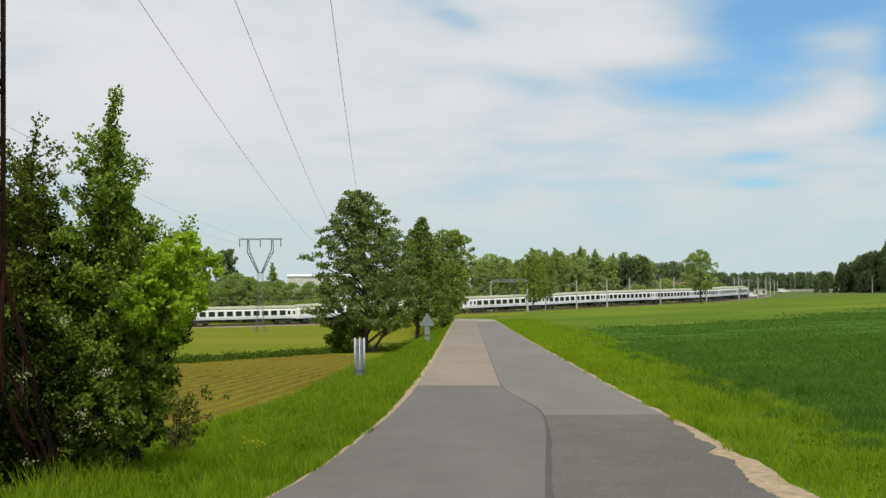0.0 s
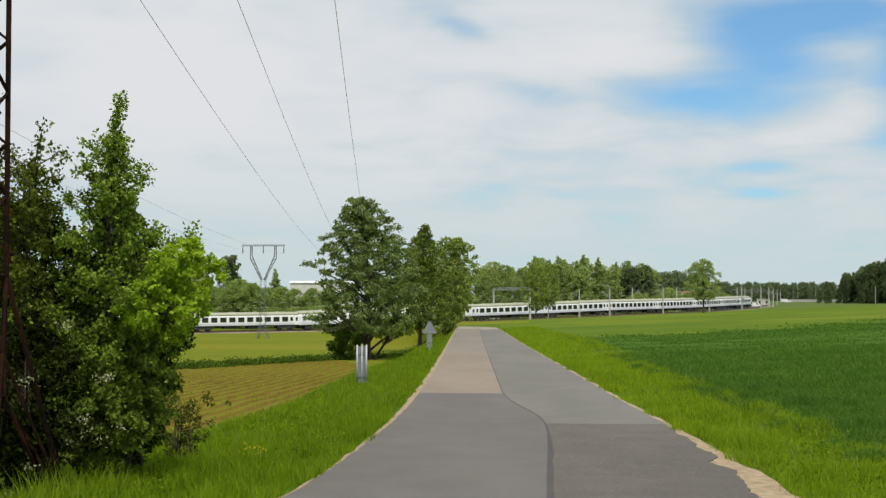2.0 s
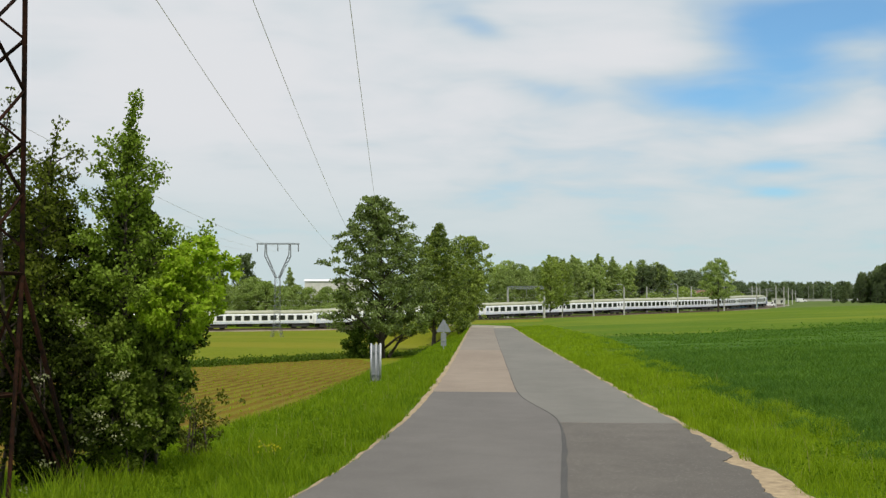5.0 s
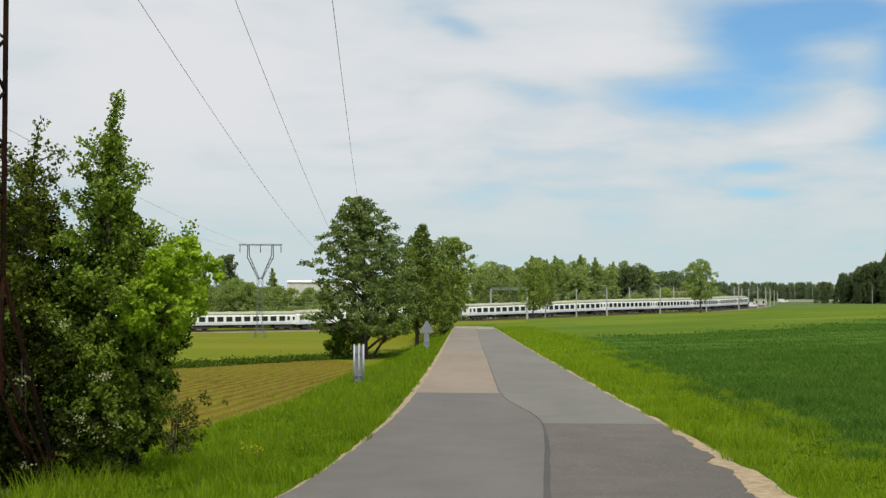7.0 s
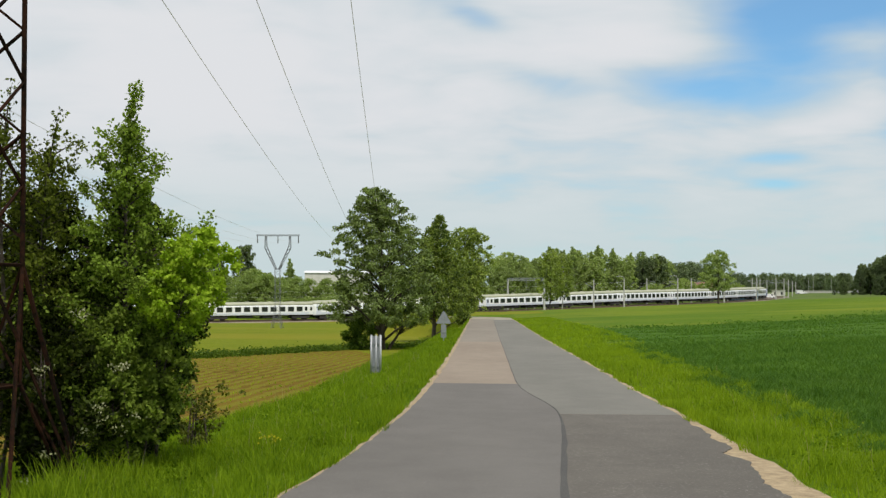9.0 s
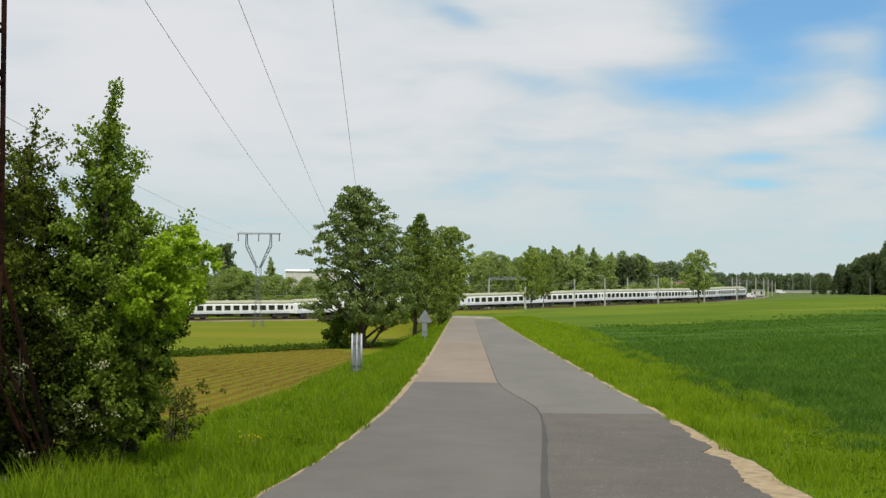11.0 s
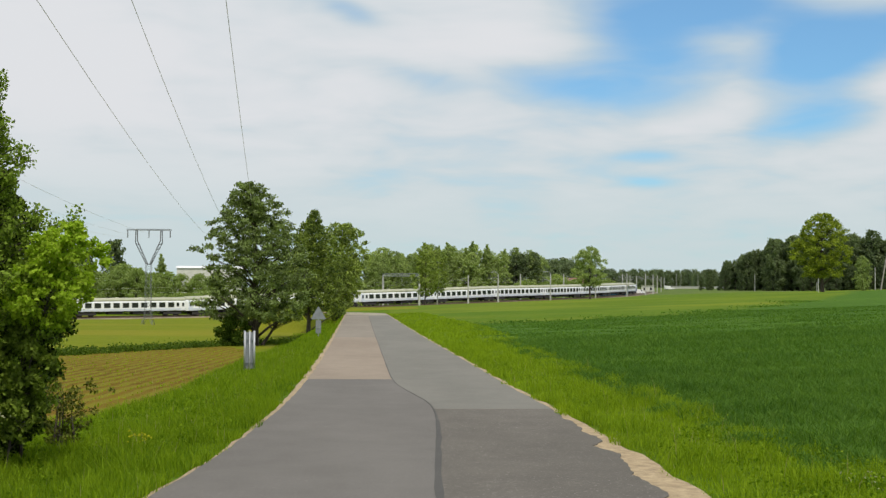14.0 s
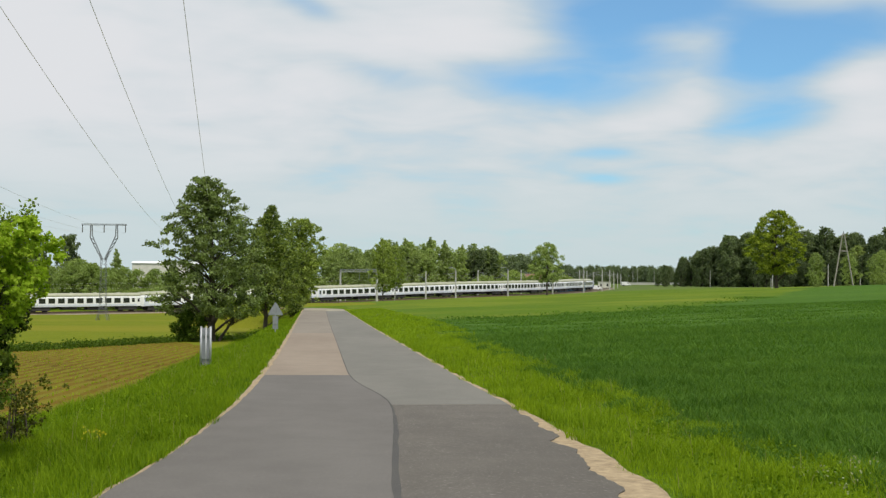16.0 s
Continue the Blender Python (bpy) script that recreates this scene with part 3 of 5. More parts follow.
def make_coach():
    """A long passenger coach, centred, on its rails, along x."""
    c = thing("passenger_coach", "white passenger railway coach with dark windows and blue trim", "railway coach", group="coaches of the trains")
    L = 12.95
    side = [(1.38, 1.14), (1.43, 1.6), (1.43, 3.05), (1.30, 3.35), (-1.30, 3.35), (-1.43, 3.05), (-1.43, 1.6), (-1.38, 1.14)]
    part("body", Shape().sweep(side, [[(x, y * k, z) for y, z in side] for x, k in ((-L, 0.94), (-L + 0.35, 1), (L - 0.35, 1), (L, 0.94))]), M_WHITE, c)
    top = [(1.34, 3.30), (1.12, 3.72), (0.62, 3.98), (0, 4.05), (-0.62, 3.98), (-1.12, 3.72), (-1.34, 3.30)]
    part("roof", Shape().sweep(top, [[(x, y * k, 3.3 + (z - 3.3) * k) for y, z in top] for x, k in ((-L, 0.9), (-L + 0.5, 1), (L - 0.5, 1), (L, 0.9))]), M_ROOF, c, "dusty grey-beige roof", flat=False)
    for k in range(4):
        part("roof_vent", Shape().box((-8.2 + k * 5.2, -0.35, 4.0), (-7.4 + k * 5.2, 0.35, 4.16), 0.08), M_ROOF, c)
    pane = Shape().box((-0.66, -0.02, -0.50), (0.66, 0.02, 0.50), 0.0).mesh("window", M_WINDOW)
    rim = Shape()
    for lo, hi in (((-0.72, -0.015, 0.50), (0.72, 0.035, 0.56)), ((-0.72, -0.015, -0.56), (0.72, 0.035, -0.50)), ((-0.72, -0.015, -0.50), (-0.66, 0.035, 0.50)), ((0.66, -0.015, -0.50), (0.72, 0.035, 0.50))):
        rim.box(lo, hi)
    rim = rim.mesh("window_frame", M_GALV)
    small = Shape().box((-0.3, -0.02, -0.42), (0.3, 0.02, 0.42)).mesh("window", M_WINDOW)
    for s in (-1, 1):
        for k in range(10):
            w = part("window", pane, M_WINDOW, c, at=Matrix.Translation((-9.2 + 2.04 * k, s * 1.445, 2.42)))
            part("window_frame", rim, M_GALV, w)
        for x in (-10.7, 10.7):
            part("window", small, M_WINDOW, c, at=Matrix.Translation((x, s * 1.445, 2.45)))
        part("stripe", Shape().box((-12.5, s * 1.445 - 0.012, 1.35), (12.5, s * 1.445 + 0.012, 1.62)), M_BLUESTRIPE, c, "pale blue stripe")
        part("stripe", Shape().box((-12.5, s * 1.42 - 0.015, 1.16), (12.5, s * 1.42 + 0.015, 1.24)), M_BLUESTRIPE, c, "pale blue stripe")
        for x in (-11.9, 11.9):
            d = part("door", Shape().box((x - 0.45, s * 1.45 - 0.02, 1.15), (x + 0.45, s * 1.45 + 0.02, 3.05)), M_BLUESTRIPE if x < 0 else M_WHITE, c, "folding entrance door")
            part("door_window", Shape().box((x - 0.22, s * 1.475 - 0.02, 2.05), (x + 0.22, s * 1.475 + 0.02, 2.8)), M_WINDOW, d)
    for x in (-9.5, 9.5):
        b = part("bogie", Shape().box((x - 2.1, -1.25, 0.34), (x + 2.1, 1.25, 1.14), 0.10), M_UNDER, c, "black bogie")
        for w in (-1.25, 1.25):
            for s in (-0.78, 0.78):
                part("wheel", Shape().tube([(x + w, s - 0.07, 0.46), (x + w, s + 0.07, 0.46)], 0.46, 14), M_UNDER, b)
    part("underframe_box", Shape().box((-4.8, -1.1, 0.5), (-1.6, 1.1, 1.1), 0.06), M_UNDER, c)
    part("underframe_box", Shape().box((0.6, -1.1, 0.45), (4.4, 1.1, 1.1), 0.06), M_UNDER, c)
    part("frame", Shape().box((-12.8, -1.2, 0.98), (12.8, 1.2, 1.14)), M_UNDER, c)
    for x in (-1, 1):
        part("gangway", Shape().box((x * 13.05 - 0.22, -0.65, 1.1), (x * 13.05 + 0.22, 0.65, 3.3)), M_UNDER, c, "black rubber gangway bellows")
        for s in (-0.87, 0.87):
            part("buffer", Shape().tube([(x * 12.9, s, 1.05), (x * 13.25, s, 1.05)], [0.12, 0.2], 8), M_UNDER, c)
    return c


COACH = 26.6
coach = make_coach()
LARGER = Matrix.Diagonal((1.1, 1.1, 1.1, 1))      # the coaches of the left train are of a larger make
coach.matrix_basis = seated(-67.1, 2.0) @ LARGER
for k in (-1, 1, 2, 3):
    copy_thing(coach, seated(-67.1 - COACH * 1.1 * k, 2.0) @ LARGER)
for k in range(-1, 7):
    copy_thing(coach, seated(COACH * (k + 0.5), -2.0))


def make_engine(at):
    e = thing("electric_locomotive", "blue and white electric railway locomotive", "locomotive", at)
    side = [(1.42, 0.9), (1.47, 1.5), (1.45, 2.9), (1.3, 3.5), (-1.3, 3.5), (-1.45, 2.9), (-1.47, 1.5), (-1.42, 0.9)]
    part("body", Shape().sweep(side, [[(x, y * k, z) for y, z in side] for x, k in ((-8.0, 0.86), (-7.2, 1), (7.2, 1), (8.0, 0.86))]), M_LOCOBLUE, e)
    part("roof", Shape().box((-7.3, -1.25, 3.48), (7.3, 1.25, 3.85), 0.25), M_ROOF, e)
    for s in (-1, 1):
        part("band", Shape().box((-7.0, s * 1.46 - 0.02, 2.2), (7.0, s * 1.46 + 0.02, 3.0)), M_WHITE, e, "white upper band")
        for x in (-5, -2.5, 0, 2.5, 5):
            part("window", Shape().box((x - 0.35, s * 1.49 - 0.02, 2.35), (x + 0.35, s * 1.49 + 0.02, 2.85)), M_WINDOW, e)
    for x in (-4.6, 4.6):
        b = part("bogie", Shape().box((x - 2.2, -1.2, 0.4), (x + 2.2, 1.2, 0.95), 0.15), M_UNDER, e)
        for w in (-1.5, 0, 1.5):
            for s in (-0.78, 0.78):
                part("wheel", Shape().tube([(x + w, s - 0.07, 0.6), (x + w, s + 0.07, 0.6)], 0.6, 14), M_UNDER, b)
        part("pantograph", Shape().tube([(x, 0, 3.85), (x + 0.9, 0, 4.6), (x, 0, 5.5)], 0.05, 5).tube([(x, -0.8, 5.52), (x, 0.8, 5.52)], 0.04, 5), M_STEEL, e)
    return e


make_engine(seated(COACH * 7 + 8.6, -2.0))


# overhead-line masts
def make_mast(at, arm=3.2, height=8.0, curved=False):
    m = thing("catenary_mast", "pale concrete railway mast with a steel bracket arm", "mast", at, "masts along the railway")
    part("pole", Shape().tube([(0, 0, -1.6), (0, 0, height)], [0.26, 0.17], 8), M_CONCRETE, m)
    if curved:
        part("arm", Shape().tube([(0, 0, height - 0.1), (-0.2, 0.25, height + 0.6), (-0.6, 0.9, height + 0.85), (-0.8, 1.5, height + 0.75)], 0.07, 6), M_GALV, m, "curved steel lamp arm")
        part("lamp_head", Shape().box((-1.0, 1.4, height + 0.62), (-0.6, 2.1, height + 0.8), 0.05), M_GALV, m)
    a = part("bracket", Shape().tube([(0, 0.1, 7.2), (0, arm, 6.95)], 0.05, 5).tube([(0, 0.1, 5.7), (0, arm, 6.9)], 0.05, 5).tube([(0, arm * 0.55, 6.3), (0, arm, 5.65)], 0.03, 5), M_GALV, m)
    part("insulator", Shape().tube([(0, 0.15, 7.2), (0, 0.75, 7.12)], 0.09, 7), M_GLASSINS, a)
    return m


for s, off, curve in ((34, 5.6, 0), (47, 5.6, 1), (74, 5.6, 1), (105, 5.6, 0), (137, 5.6, 0), (170, 5.6, 0), (215, 5.6, 0), (282, 5.6, 0), (360, 5.6, 0), (440, 5.6, 0),
                      (74, -5.6, 0), (104, -5.6, 0), (140, -5.6, 0), (190, -5.6, 0), (250, -5.6, 0), (320, -5.6, 0)):
    flip = Matrix.Identity(4) if off > 0 else Matrix.Rotation(math.pi, 4, "Z")
    make_mast(along(s, off) @ flip, curved=bool(curve))

portal = thing("catenary_portal", "pale steel lattice portal spanning the railway tracks", "portal", along(15.2, 5.6))
for y in (0, 16.0):
    part("post", Shape().box((-0.28, y - 0.2, -1.6), (0.28, y + 0.2, 8.5), 0.06), M_CONCRETE, portal)
beam = Shape()
for z in (8.0, 8.75):
    for x in (-0.25, 0.25):
        beam.tube([(x, 0, z), (x, 16, z)], 0.06, 5)
for k in range(18):
    y = k * 16 / 18
    for x in (-0.25, 0.25):
        beam.tube([(x, y, 8.0), (x, y + 0.444, 8.75)], 0.04, 4).tube([(x, y + 0.444, 8.75), (x, y + 0.889, 8.0)], 0.04, 4)
part("lattice_beam", beam, M_GALV, portal)
for y in (3.6, 7.6):
    part("hanger", Shape().tube([(0, y, 8.0), (0, y, 5.7)], 0.05, 5), M_GALV, portal)


# ---------------------------------------------------------------- power line towers
def make_tower(at, mat, label, reach=3.15, foot=0.95, shaft=0.42, turn=0.0, knee=2.0):
    """A narrow lattice tower: splayed feet, square shaft, V-shaped head, one long crossarm."""
    t = thing("power_pylon", label, "pylon", at, "power line towers")
    H, b, w = 13.4, foot, shaft
    spun = Matrix.Rotation(radians(turn), 4, "Z")
    for sx in (-1, 1):
        for sy in (-1, 1):
            leg = Shape().tube([(sx * b, sy * b, -0.5), (sx * w, sy * w, knee), (sx * w * 0.9, sy * w * 0.9, 8.6)], [0.028, 0.028, 0.030], 4)
            part("leg", leg, mat, t, at=spun)
            m = knee * 0.5
            part("post", Shape().tube([(sx * w, sy * w, knee), (sx * w, sy * w, m)], 0.017, 4), mat, t, at=spun)
            part("strut", Shape().tube([(sx * w, sy * w, m), (sx * b * 0.93, sy * b * 0.93, -0.4)], 0.020, 4), mat, t, at=spun)
    steps = int(round((8.6 - knee - 0.28) / 0.53))
    for k in range(steps):
        rise = (8.6 - knee - 0.28) / steps
        z0, z1 = knee + 0.28 + k * rise, knee + 0.28 + (k + 1) * rise
        for sy in (-1, 1):
            d = sy if k % 2 else -sy
            part("brace", Shape().tube([(-d * w * 0.97, sy * w * 0.97, z0), (d * w * 0.97, sy * w * 0.97, z1)], 0.019, 4), mat, t, at=spun)
            part("brace", Shape().tube([(sy * w * 0.97, d * w * 0.97, z0), (sy * w * 0.97, -d * w * 0.97, z1)], 0.019, 4), mat, t, at=spun)
    for z, r in ((knee * 0.5, w), (knee, w), (8.6, w * 0.9)):
        for s in (-1, 1):
            part("brace", Shape().tube([(-r, s * r, z), (r, s * r, z)], 0.02, 4), mat, t, at=spun)
            part("brace", Shape().tube([(s * r, -r, z), (s * r, r, z)], 0.02, 4), mat, t, at=spun)
    for s in (-1, 1):
        part("foot_brace", Shape().tube([(-b, s * b, -0.3), (w, s * w, knee)], 0.021, 4), mat, t, at=spun)
        part("foot_brace", Shape().tube([(b, s * b, -0.3), (-w, s * w, knee)], 0.021, 4), mat, t, at=spun)
        part("foot_brace", Shape().tube([(s * b, -b, -0.3), (s * w, w, knee)], 0.021, 4), mat, t, at=spun)
        part("foot_brace", Shape().tube([(s * b, b, -0.3), (s * w, -w, knee)], 0.021, 4), mat, t, at=spun)
        # the V-shaped head
        head = Shape()
        for y in (-0.28, 0.28):
            head.tube([(s * 0.12, y, 8.5), (s * 1.7, y * 0.6, 11.9), (s * 1.75, y * 0.6, H)], 0.05, 4)
            head.tube([(s * 0.38, y, 8.6), (s * 2.0, y * 0.6, 11.6), (s * 1.95, y * 0.6, H)], 0.05, 4)
            for k in range(5):
                u, v = k / 5, (k + 1) / 5
                head.tube([(s * (0.12 + 1.58 * u), y * (1 - 0.4 * u), 8.5 + 3.4 * u), (s * (0.38 + 1.62 * v), y * (1 - 0.4 * v), 8.6 + 3.0 * v)], 0.025, 4)
        part("head_frame", head, mat, t)
    arm = Shape()
    for z, l in ((H, 3.3), (H + 0.14, 3.3)):
        for y in (-0.17, 0.17):
            arm.tube([(-l, y, z), (l, y, z)], 0.045, 4)
    for k in range(10):
        arm.tube([(-3.3 + 0.66 * k, -0.17, H), (-3.3 + 0.66 * (k + 1), 0.17, H)], 0.025, 4)
    part("crossarm", arm, mat, t)
    for x in (-reach, 0, reach):
        part("insulator", Shape().tube([(x, 0, H), (x, 0, H - 1.05)], [0.06, 0.075], 7), M_GLASSINS, t, "dark insulator string")
    return t


def wire(a, b, sag, group):
    a, b = Vector(a), Vector(b)
    pts = []
    for k in range(25):
        u = k / 24
        p = a.lerp(b, u)
        p.z -= 4 * sag * u * (1 - u)
        pts.append(p)
    ob = new("power_cable", Shape().tube(pts, 0.011, 5).mesh("power_cable", M_WIRE))
    return tagged(ob, "thin grey overhead power cable between pylons", "cable", group)


def tower_matrix(x, y, turn):
    return Matrix.Translation((x, y, land1(x, y))) @ Matrix.Rotation(radians(turn), 4, "Z")


lines = []
T_NEAR = tower_matrix(-5.15, 12.26, 4.4)
T_HID = tower_matrix(-19.3, 203.0, 4.4)
T_FAR = tower_matrix(-31.6, 187.0, -3.5) @ Matrix.Diagonal((1, 1, 1.045, 1))
T_SIDE = tower_matrix(-19.3, -12.0, -3.5)
make_tower(T_NEAR, M_RUST, "rusty dark steel lattice pylon beside the lane", 2.85, 0.93, 0.354, -12.4, 2.45)
make_tower(T_HID, M_STEEL, "grey steel lattice pylon behind the trees", 2.85)
make_tower(T_FAR, M_STEEL, "grey steel lattice pylon with a V-shaped head in the meadow")
make_tower(T_SIDE, M_STEEL, "grey steel lattice pylon in the field")
for x in (-2.85, 0, 2.85):
    wire(T_NEAR @ Vector((x, 0, 12.35)), T_HID @ Vector((x, 0, 12.35)), 2.0, "cables of the near line")
for x in (-3.15, 0, 3.15):
    wire(T_SIDE @ Vector((x, 0, 12.3)), T_FAR @ Vector((x, 0, 12.3)), 2.0, "cables of the far line")


# ---------------------------------------------------------------- trees
def make_tree(name, label, category, at, height, base, radius, profile, clumps, count, leaf, mat, bark, seed, trunk=0.2, lean=(0, 0), group="", stems=1, size=0.2, shell=0.45, rough=0.22, flat=0.72):
    """Trunk, limbs that reach out to clumps of many small leaves, and an uneven outline. profile: half-width at heights 0 to 1 of the crown."""
    r = np.random.default_rng(seed)
    t = thing(name, label, category, at, group)
    wood = Shape()
    px = np.linspace(0, 1, len(profile))
    sway = r.normal(0, 0.018 * height, 2)

    def spine(u):
        return np.array([lean[0] * u ** 0.8 + sway[0] * math.sin(3 * u), lean[1] * u ** 0.8 + sway[1] * math.sin(2.3 * u), height * u])
    lobes = r.uniform(0, 6.28, 6)
    centres, sizes = [], []
    for k in range(clumps):
        u = (k + r.uniform(0, 1)) / clumps
        a = 2.399963 * k + r.uniform(-0.6, 0.6)
        env = radius * np.interp(u, px, profile) * (1 + rough * (math.sin(2 * a + 5 * u + lobes[0]) * 0.5 + math.sin(3 * a - 9 * u + lobes[1]) * 0.5 + math.sin(13 * u + lobes[2]) * 0.35))
        q = r.uniform(0, 1) ** shell
        c = spine(base + (1 - base) * u) + np.array([math.cos(a), math.sin(a), 0]) * env * q
        centres.append(c)
        sizes.append(size * radius * r.uniform(0.65, 1.25) * min(1.0, 0.35 + 0.65 * env / (0.6 * radius)))
    us = np.linspace(0, 0.96, 9)
    feet = [np.zeros(3)] + [np.array([*r.normal(0, 0.28 * radius, 2), 0]) for _ in range(stems - 1)]
    for j, foot in enumerate(feet):
        k = 1.0 if j == 0 else r.uniform(0.55, 0.9)
        wood.tube([spine(u * k) + foot * (1 - 0.55 * u) - (0, 0, 0.3 * (u == 0)) for u in us], [max(trunk * (1 - u) ** 0.8, trunk * 0.07) * (1.3 if u == 0 else 1) for u in us], 7)
    for k in range(0, clumps, max(1, clumps // 60)):
        c = centres[k]
        side = np.hypot(*(c - spine(c[2] / height))[:2])
        s = spine(max(c[2] / height - 0.55 * side / height - 0.03, 0.04))
        r0 = trunk * 0.36 * (1 - min(c[2] / height, 0.95)) ** 0.5 + trunk * 0.02
        wood.tube([s, s * 0.45 + c * 0.55 + (0, 0, 0.06 * side), c], [r0, r0 * 0.6, r0 * 0.25], 5, False)
    part("trunk", wood, bark, t)
    centres, sizes = np.array(centres), np.array(sizes)
    w = sizes ** 2
    pick = r.choice(clumps, count, p=w / w.sum())
    d = r.normal(size=(count, 3))
    d /= np.linalg.norm(d, axis=1)[:, None]
    pts = centres[pick] + d * (sizes[pick] * r.uniform(0.1, 1.0, count) ** 0.5)[:, None] * [1.1, 1.1, flat] + r.normal(size=(count, 3)) * 0.12 * sizes[pick][:, None]
    pts[:, 2] = np.maximum(pts[:, 2], 0.02)
    v, f = leaves(r, pts, leaf)
    part("crown", fast_mesh("crown", v, f, mat), mat, t)
    return t


def at_land(x, y, turn=0.0, sink=0.0, size=1.0):
    return Matrix.Translation((x, y, land1(x, y) - sink)) @ Matrix.Rotation(radians(turn), 4, "Z") @ Matrix.Diagonal((size, size, size, 1))


OVAL = (0.45, 0.85, 1.0, 0.95, 0.85, 0.65, 0.15)
DOME = (0.6, 0.95, 1.0, 0.97, 0.86, 0.62, 0.15)
COLUMN = (0.6, 0.9, 1.0, 0.95, 0.85, 0.7, 0.3)
VASE = (0.35, 0.7, 0.9, 1.0, 0.8)

# the big roadside trees
make_tree("alder_tree", "large dark green broadleaf tree with a forked trunk", "tree", at_land(-8.3, 98), 12.7, 0.16, 4.35, (0.80, 1.0, 1.0, 0.96, 0.92, 0.84, 0.74, 0.60, 0.44, 0.16), 520, 40000, 0.19, M_ALDER, M_BARK, 3, 0.29, (-0.7, 0), size=0.098, shell=0.55, rough=0.24, flat=0.42)
make_tree("birch_tree", "tall green broadleaf tree behind the warning sign", "tree", at_land(-5.07, 119.8), 12.1, 0.18, 3.6, (0.78, 0.98, 1.0, 0.95, 0.86, 0.72, 0.50, 0.28, 0.08), 480, 27000, 0.19, M_BIRCH, M_BARK, 4, 0.2, (0.5, 0), size=0.10, shell=0.6, rough=0.3, flat=0.7)
make_tree("birch_tree", "bushy light green tree by the bend of the lane", "tree", at_land(-2.5, 134), 10.2, 0.12, 2.8, (0.55, 0.80, 0.95, 1.0, 0.95, 0.86, 0.70, 0.36), 400, 22000, 0.20, M_BIRCH, M_BARK, 5, 0.2, (0.55, 0), size=0.12, shell=0.55, rough=0.34, flat=0.65)
make_tree("shrub", "dark rounded shrub at the foot of the tree", "shrub", at_land(-9.9, 97), 2.3, 0.05, 1.35, DOME, 70, 5000, 0.16, M_HEDGE, M_BARK, 6, 0.06, stems=3, size=0.22, rough=0.4)
make_tree("young_tree", "slanting young tree beside the large one", "tree", at_land(-7.9, 98.4), 3.4, 0.55, 1.9, DOME, 60, 2600, 0.18, M_BIRCH, M_BARK, 16, 0.13, (2.2, 0.2), size=0.14, flat=0.35)
make_tree("roadside_bush", "low green bush beneath the trees by the bend", "shrub", at_land(-2.34, 127.9), 1.7, 0.05, 0.9, DOME, 60, 3000, 0.16, M_BIRCH, M_BARK, 7, 0.05, stems=3, size=0.25)


def make_sapling(label, at, height, radius, profile, limbs, count, leaf, mat, seed, lean=0.2, fill=0.06):
    """A slim young tree: rising limbs with leafy twigs along them and a thin bent top."""
    r = np.random.default_rng(seed)
    t = thing("birch_sapling", label, "tree", at, SAP)
    px = np.linspace(0, 1, len(profile))

    def spine(u):
        return np.array([lean * u ** 2.2 + 0.05 * math.sin(7 * u + seed), 0.05 * math.sin(5 * u), height * u])
    us = np.linspace(0, 1, 12)
    wood = Shape().tube([spine(u) - (0, 0, 0.3 * (u == 0)) for u in us], [0.034 * (1 - u) ** 0.8 + 0.004 for u in us], 6)
    at_limb, spread, weight = [], [], []
    for k in range(limbs):
        u = 0.10 + 0.86 * (k + r.uniform(0, 1)) / limbs
        a = 2.399963 * k + r.uniform(-0.5, 0.5)
        n = radius * np.interp(u, px, profile) * r.uniform(0.5, 1.3)
        rise = r.uniform(0.35, 0.95) * (1 - 0.5 * u) + 0.35 * u
        foot = spine(u - 0.06)
        line = [foot + np.array([math.cos(a) * n * s, math.sin(a) * n * s, n * (rise * s - 0.22 * s * s)]) for s in (0, 0.3, 0.6, 0.85, 1.0)]
        wood.tube(line, [0.010, 0.008, 0.006, 0.004, 0.003], 4, False)
        at_limb.append(np.array(line)), weight.append(n + 0.06), spread.append(fill * (0.55 + 0.75 * n / radius))
    part("trunk", wood, M_BARK, t)
    weight = np.array(weight)
    pick = r.choice(limbs, count, p=weight / weight.sum())
    s = r.uniform(0.12, 1.0, count) ** 0.7
    pos = np.array(at_limb)
    seg = np.interp(s, (0, 0.3, 0.6, 0.85, 1.0), range(5))
    i = np.minimum(seg.astype(int), 3)
    pts = pos[pick, i] + (pos[pick, i + 1] - pos[pick, i]) * (seg - i)[:, None]
    # twigs hold small bunches of leaves
    bunch = r.normal(size=(limbs, 9, 3))[pick, (s * 8.99).astype(int)]
    pts = pts + (bunch * 0.75 + r.normal(size=(count, 3)) * 0.6) * np.array(spread)[pick][:, None]
    n = count // 30
    top = np.array([spine(u) for u in r.uniform(0.8, 1.02, n)]) + r.normal(size=(n, 3)) * 0.035
    v, f = leaves(r, np.concatenate([pts, top]), leaf)
    part("crown", fast_mesh("crown", v, f, mat), mat, t)
    return t


